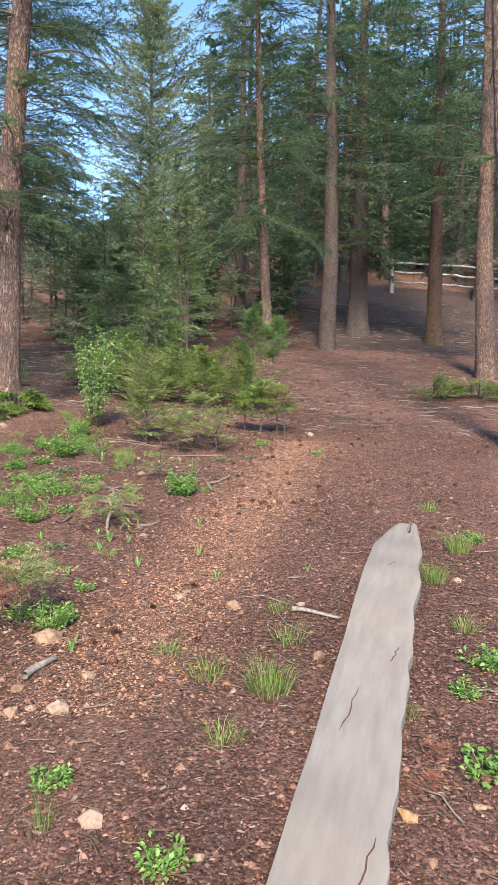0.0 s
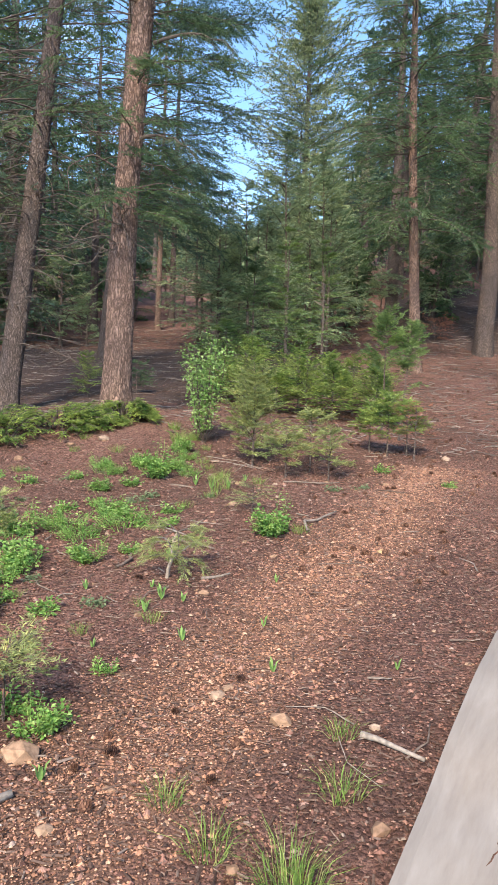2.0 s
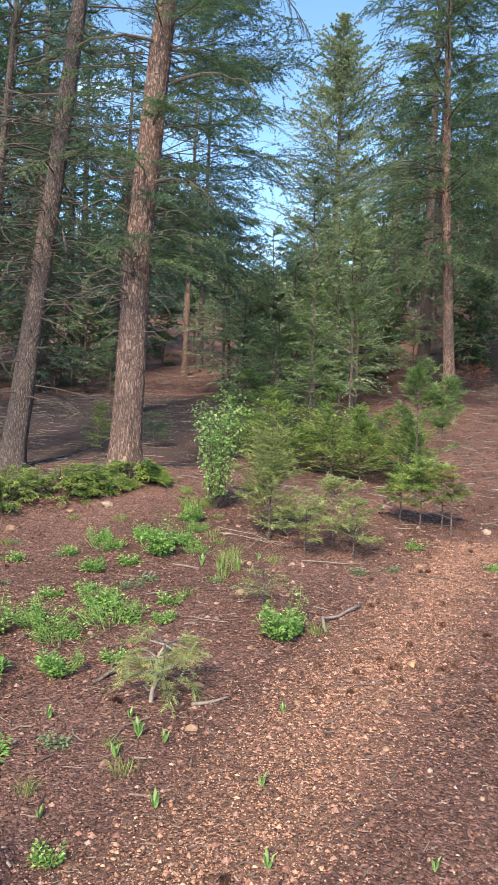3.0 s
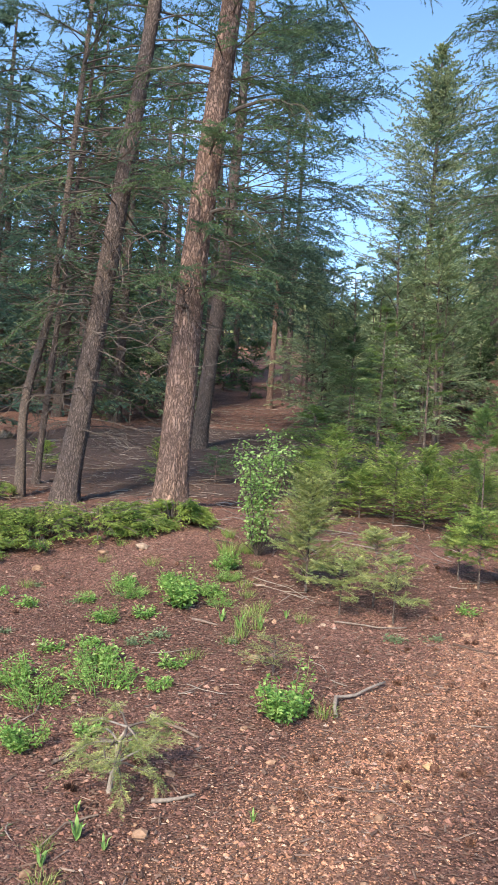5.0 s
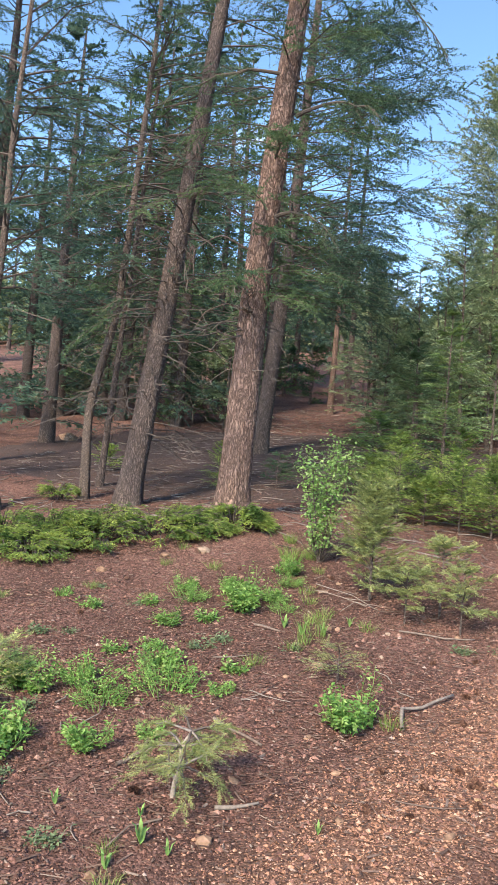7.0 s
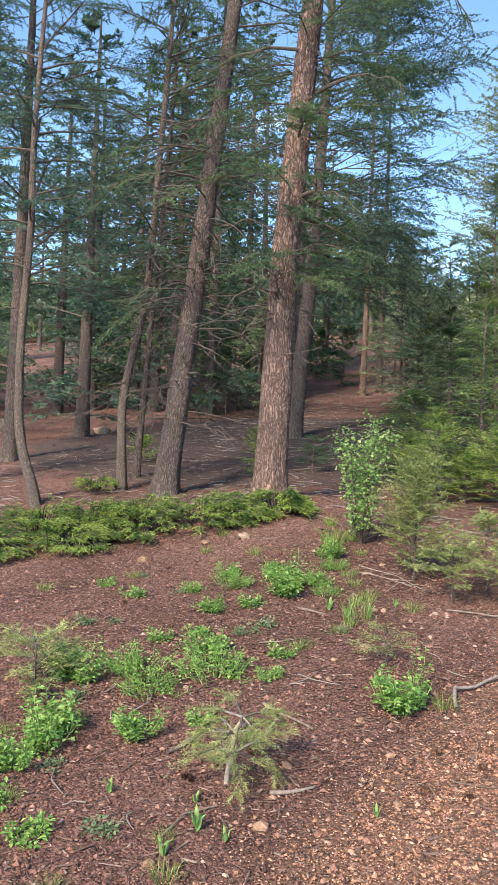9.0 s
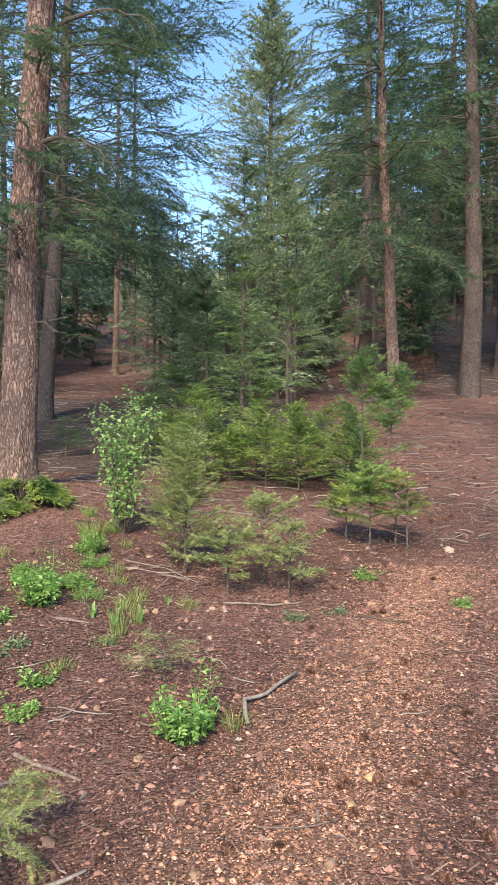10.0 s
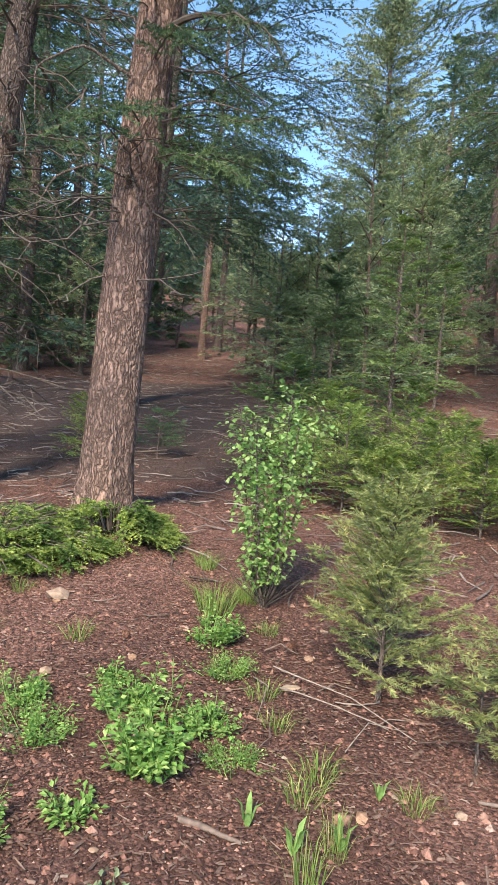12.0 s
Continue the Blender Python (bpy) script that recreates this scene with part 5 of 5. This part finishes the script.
stone(0.29, 5.3, 0.085, label="yellow ochre stone on the gravel path", mesh=YELLOW_ROCK)
stone(0.21, 5.09, 0.05, label="small yellowish stone on the gravel path", mesh=YELLOW_ROCK)
stone(0.32, 1.76, 0.07, label="orange stone beside the weathered board", mesh=YELLOW_ROCK)
stone(-2.43, 7.98, 0.16, 1, "flat orange stone on the bare bank")
stone(-2.71, 7.78, 0.15, 3, "flat tan stone below the juniper")
stone(-9.6, 15.8, 0.45, 0, "orange rotted stump mound far off")


def cone_mesh():
    """A small dark cone: overlapping scales in rising rings."""
    s = Soup()
    for ring in range(7):
        z, rad = -0.5 + ring / 6.5, 0.36 * math.sin(math.pi * (0.16 + 0.78 * ring / 6.5))
        for k in range(8):
            a = (k + 0.5 * (ring % 2)) * math.pi / 4
            c, w = np.array([math.cos(a), math.sin(a), 0]), np.array([-math.sin(a), math.cos(a), 0])
            b = np.array([0, 0, z])
            tip = b + c * (rad + 0.14) + UP * 0.02
            s.add([b + c * rad * 0.3 - w * 0.06, b + c * rad * 0.3 + w * 0.06, tip + w * 0.1 - c * 0.06, tip + UP * 0.05, tip - w * 0.1 - c * 0.06, b + c * rad * 0.3 + UP * 0.1], [[0, 1, 2, 3], [0, 3, 4], [5, 3, 2, 1], [5, 0, 4, 3]])
    return s.mesh("pine_cone", CONE)


CONE_MESH = cone_mesh()
cone_spots = [(0.49, 6.29), (0.11, 5.33), (0.18, 5.27), (0.27, 5.58), (0.32, 6.22), (-0.68, 2.97), (0.09, 2.35), (0.2, 5.22), (0.0, 1.8), (-0.51, 1.69), (-0.72, 3.05), (-0.53, 3.26), (-0.2, 2.5), (0.17, 5.2), (0.62, 1.9), (0.6, 2.3)]
cone_spots += [(r_.uniform(0.0, 3.2), r_.uniform(5.0, 14.5)) for _ in range(150)] + [(r_.uniform(-0.3, 1.4), r_.uniform(4.6, 8.5)) for _ in range(26)] + [(r_.uniform(-2.8, 0.2), r_.uniform(2.0, 9.0)) for _ in range(26)]
for x, y in cone_spots:
    ob = tagged(new("pine_cone", CONE_MESH), "dark brown open pine cone on the ground", "pine cone", "fallen pine cones")
    ob.matrix_world = pose(x, y, gz(x, y) + 0.014, r_.uniform(60, 110), 0, r_.uniform(0, 360)) @ Matrix.Scale(r_.uniform(0.030, 0.046), 4)


def stick(pts, rad, label, seed=0, mat=None):
    """A fallen stick through ground places (x, y, height over the soil)."""
    pts = [np.array([x, y, gz(x, y) + h]) for x, y, h in pts]
    r = np.random.default_rng(seed)
    p = []
    for a, b in zip(pts[:-1], pts[1:]):
        for t in np.linspace(0, 1, 4)[:-1]:
            p.append(a + (b - a) * t + r.normal(0, rad * 0.35, 3))
    p.append(pts[-1])
    s = Soup()
    s.tube(np.array(p) - p[0], rad * np.linspace(1, 0.6, len(p)) * r.uniform(0.85, 1.15, len(p)), 7)
    ob = tagged(new("stick", s.mesh("stick", mat or STICKWOOD, True)), label, "stick", "fallen sticks")
    ob.location = p[0]


stick([(-0.19, 5.58, 0.02), (-0.23, 5.76, 0.03), (-0.14, 5.86, 0.02), (-0.02, 6.08, 0.03)], 0.0105, "crooked grey weathered stick on gravel", 1)
stick([(0.15, 3.2, 0.015), (0.36, 3.08, 0.015)], 0.012, "short pale broken stick by the board", 2, PALEWOOD)
stick([(-1.01, 2.57, 0.02), (-0.90, 2.69, 0.02)], 0.02, "short pale grey split wood piece", 3, PALEWOOD)
stick([(-0.71, 4.60, 0.012), (-0.57, 4.70, 0.012)], 0.009, "short pale peeled stick on gravel", 4, PALEWOOD)
stick([(-1.2, 2.75, 0.02), (-1.17, 2.45, 0.02)], 0.008, "thin brown forked stick in litter", 5)
stick([(-1.24, 7.5, 0.03), (-1.0, 7.42, 0.04), (-0.8, 7.35, 0.02)], 0.0035, "fallen grey branch under a sapling", 6)
stick([(-1.3, 7.7, 0.03), (-0.95, 7.5, 0.05), (-0.7, 7.3, 0.02)], 0.003, "thin fallen branch under a sapling", 7)
stick([(0.3, 6.92, 0.01), (0.42, 6.8, 0.015), (0.53, 6.78, 0.01)], 0.006, "thin dark twig on the path", 8)
stick([(-1.4, 6.68, 0.01), (-1.2, 6.62, 0.01)], 0.012, "short brown stick in needle litter", 9)
stick([(-0.5, 7.05, 0.01), (-0.2, 7.02, 0.02), (-0.02, 7.12, 0.01)], 0.007, "thin fallen twig below saplings", 10)
stick([(-1.05, 5.3, 0.01), (-0.75, 5.18, 0.01)], 0.01, "fallen brown twig beside herbs", 11)
stick([(-1.25, 4.75, 0.01), (-1.2, 4.9, 0.02), (-1.25, 5.02, 0.01)], 0.01, "curved pale twig in needle litter", 12)
for i in range(110):
    x, y = (r_.uniform(-3.5, 2.2), r_.uniform(1.6, 9)) if i < 84 else (r_.uniform(-8, 3.5), r_.uniform(10, 17))
    a, L = r_.uniform(0, 6.28), r_.uniform(0.08, 0.3) * (1 if i < 84 else 3.5)
    stick([(x, y, 0.01), (x + math.cos(a) * L * 0.5, y + math.sin(a) * L * 0.5, 0.015), (x + math.cos(a + 0.3) * L, y + math.sin(a + 0.3) * L, 0.01)], r_.uniform(0.002, 0.005) * (1 if i < 84 else 2), "thin fallen twig in the litter", 20 + i)

for i in range(9):
    a, x, y = r_.uniform(-1.5, 1.5), r_.uniform(-1.4, -0.6), r_.uniform(7.15, 7.95)
    L = r_.uniform(0.12, 0.34)
    stick([(x, y, 0.02), (x + math.cos(a) * L * 0.5, y + math.sin(a) * L * 0.5, r_.uniform(0.02, 0.06)), (x + math.cos(a - 0.3) * L, y + math.sin(a - 0.3) * L, 0.01)], r_.uniform(0.002, 0.004), "thin dry branch under the sapling", 120 + i)

# ---- gravel and litter ----
def scatter(n, seed):
    """Places on the ground, thick where the walk passes and thinning uphill."""
    r = np.random.default_rng(seed)
    a, b = int(n * 0.64), int(n * 0.25)
    c = n - a - b
    x = np.concatenate([r.uniform(-3.4, 2.3, a), r.uniform(-6.5, 4.5, b), r.uniform(-12, 9, c)])
    y = np.concatenate([1.0 + 7.2 * r.random(a) ** 1.15, r.uniform(5.0, 13.0, b), r.uniform(11.0, 24.0, c)])
    x, y = x + r.normal(0, 0.55, n), y + r.normal(0, 0.55, n)
    big = np.concatenate([np.ones(a), np.full(b, 1.3), np.full(c, 2.4)])
    return r, x, y, ground_z(x, y), big


def gravel(n, seed, mat=None, label="pinkish-tan gravel strewn over the soil", trail=False):
    r, x, y, z, big = scatter(n, seed)
    if trail:                                # a strip that climbs to the right
        y = 2.3 + 5.6 * r.random(n) ** 0.9
        x = 0.29 * y - 1.42 + r.normal(0, 0.24, n)
        z, big = ground_z(x, y) + 0.001, np.full(n, 0.72)
    # finer gravel inside the first patch of shade painted on the soil
    duff_shade = np.hypot(0.145 * x + 0.72, 0.16 * y - 2.45) < 0.85
    size = (0.0034 + 0.0060 * r.random(n) ** 2.4 + 0.010 * (r.random(n) < 0.035)) * big * np.where(duff_shade, 0.55, 1.0)
    a = np.arange(5) * np.pi / 2.5
    o = np.concatenate([np.stack([np.cos(a), np.sin(a), np.full(5, -0.1)], 1), [[0.05, 0.1, 0.75]]])
    v = o[None] * size[:, None, None] * r.uniform(0.6, 1.3, (n, 6, 1)) * np.stack([np.ones(n), r.uniform(0.55, 1, n), r.uniform(0.5, 1, n)], -1)[:, None]
    t = r.random(n) * 6.28
    c, s = np.cos(t)[:, None], np.sin(t)[:, None]
    v = np.stack([v[..., 0] * c - v[..., 1] * s + x[:, None], v[..., 0] * s + v[..., 1] * c + y[:, None], v[..., 2] + z[:, None] + 0.004], -1)
    f = np.array([[0, 1, 5], [1, 2, 5], [2, 3, 5], [3, 4, 5], [4, 0, 5]])
    faces = (f[None] + 6 * np.arange(n)[:, None, None]).reshape(-1, 3)
    tagged(new("gravel", mesh_of("gravel", v.reshape(-1, 3), faces, mat or PEBBLE)), label, "gravel", kind="stuff")


def litter(n, seed):
    """Bark flakes, chips and dry needle bundles: thin ridged slivers."""
    r, x, y, z, big = scatter(n, seed)
    L = (r.uniform(0.005, 0.014, n) + 0.025 * (r.random(n) < 0.06)) * big
    W = np.where(r.random(n) < 0.5, 0.0011, r.uniform(0.002, 0.006, n)) * big
    t = r.random(n) * 6.28
    d = np.stack([np.cos(t), np.sin(t), r.normal(0, 0.12, n)], -1)
    s = np.stack([-np.sin(t), np.cos(t), r.normal(0, 0.2, n)], -1)
    p = np.stack([x, y, z + 0.007], -1)
    a, b = p - d * L[:, None], p + d * L[:, None]
    w = s * W[:, None]
    up = UP * 0.003
    v = np.stack([a - w, a + w, a + up, b - w, b + w, b + up], 1)
    f = np.array([[1, 2, 5], [1, 5, 4], [2, 0, 3], [2, 3, 5]])
    faces = (f[None] + 6 * np.arange(n)[:, None, None]).reshape(-1, 3)
    tagged(new("needle_litter", mesh_of("needle_litter", v.reshape(-1, 3), faces, LITTER)), "brown bark flakes and dry needles on soil", "litter", kind="stuff")


gravel(190000, 71)
gravel(44000, 73, PEBBLE_PALE, "pale gravel strewn along the trail", True)
litter(72000, 72)


def twig_litter(n, seed):
    """Dropped twigs in the shade under the big trees, each a thin bent strip with a ridge."""
    r = np.random.default_rng(seed)
    soup = Soup()
    for _ in range(n):
        x, y = r.uniform(-8.5, 9.0), r.uniform(8.3, 27)
        a, L = r.random() * 6.28, r.uniform(0.06, 0.35)
        b = a + r.normal(0, 0.4)
        q = np.array([[x, y], [x + math.cos(a) * L * 0.5, y + math.sin(a) * L * 0.5], [x + (math.cos(a) + math.cos(b)) * L * 0.5, y + (math.sin(a) + math.sin(b)) * L * 0.5]])
        p = np.concatenate([q, (ground_z(q[:, 0], q[:, 1]) + r.uniform(0.004, 0.03, 3))[:, None]], 1)
        soup.tube(p, np.array([1.0, 0.8, 0.5]) * r.uniform(0.003, 0.008), 3, False)
    tagged(new("twig_litter", soup.mesh("twig_litter", TWIGS)), "grey-brown dropped twigs on shaded soil", "twigs", kind="stuff")


twig_litter(9000, 74)
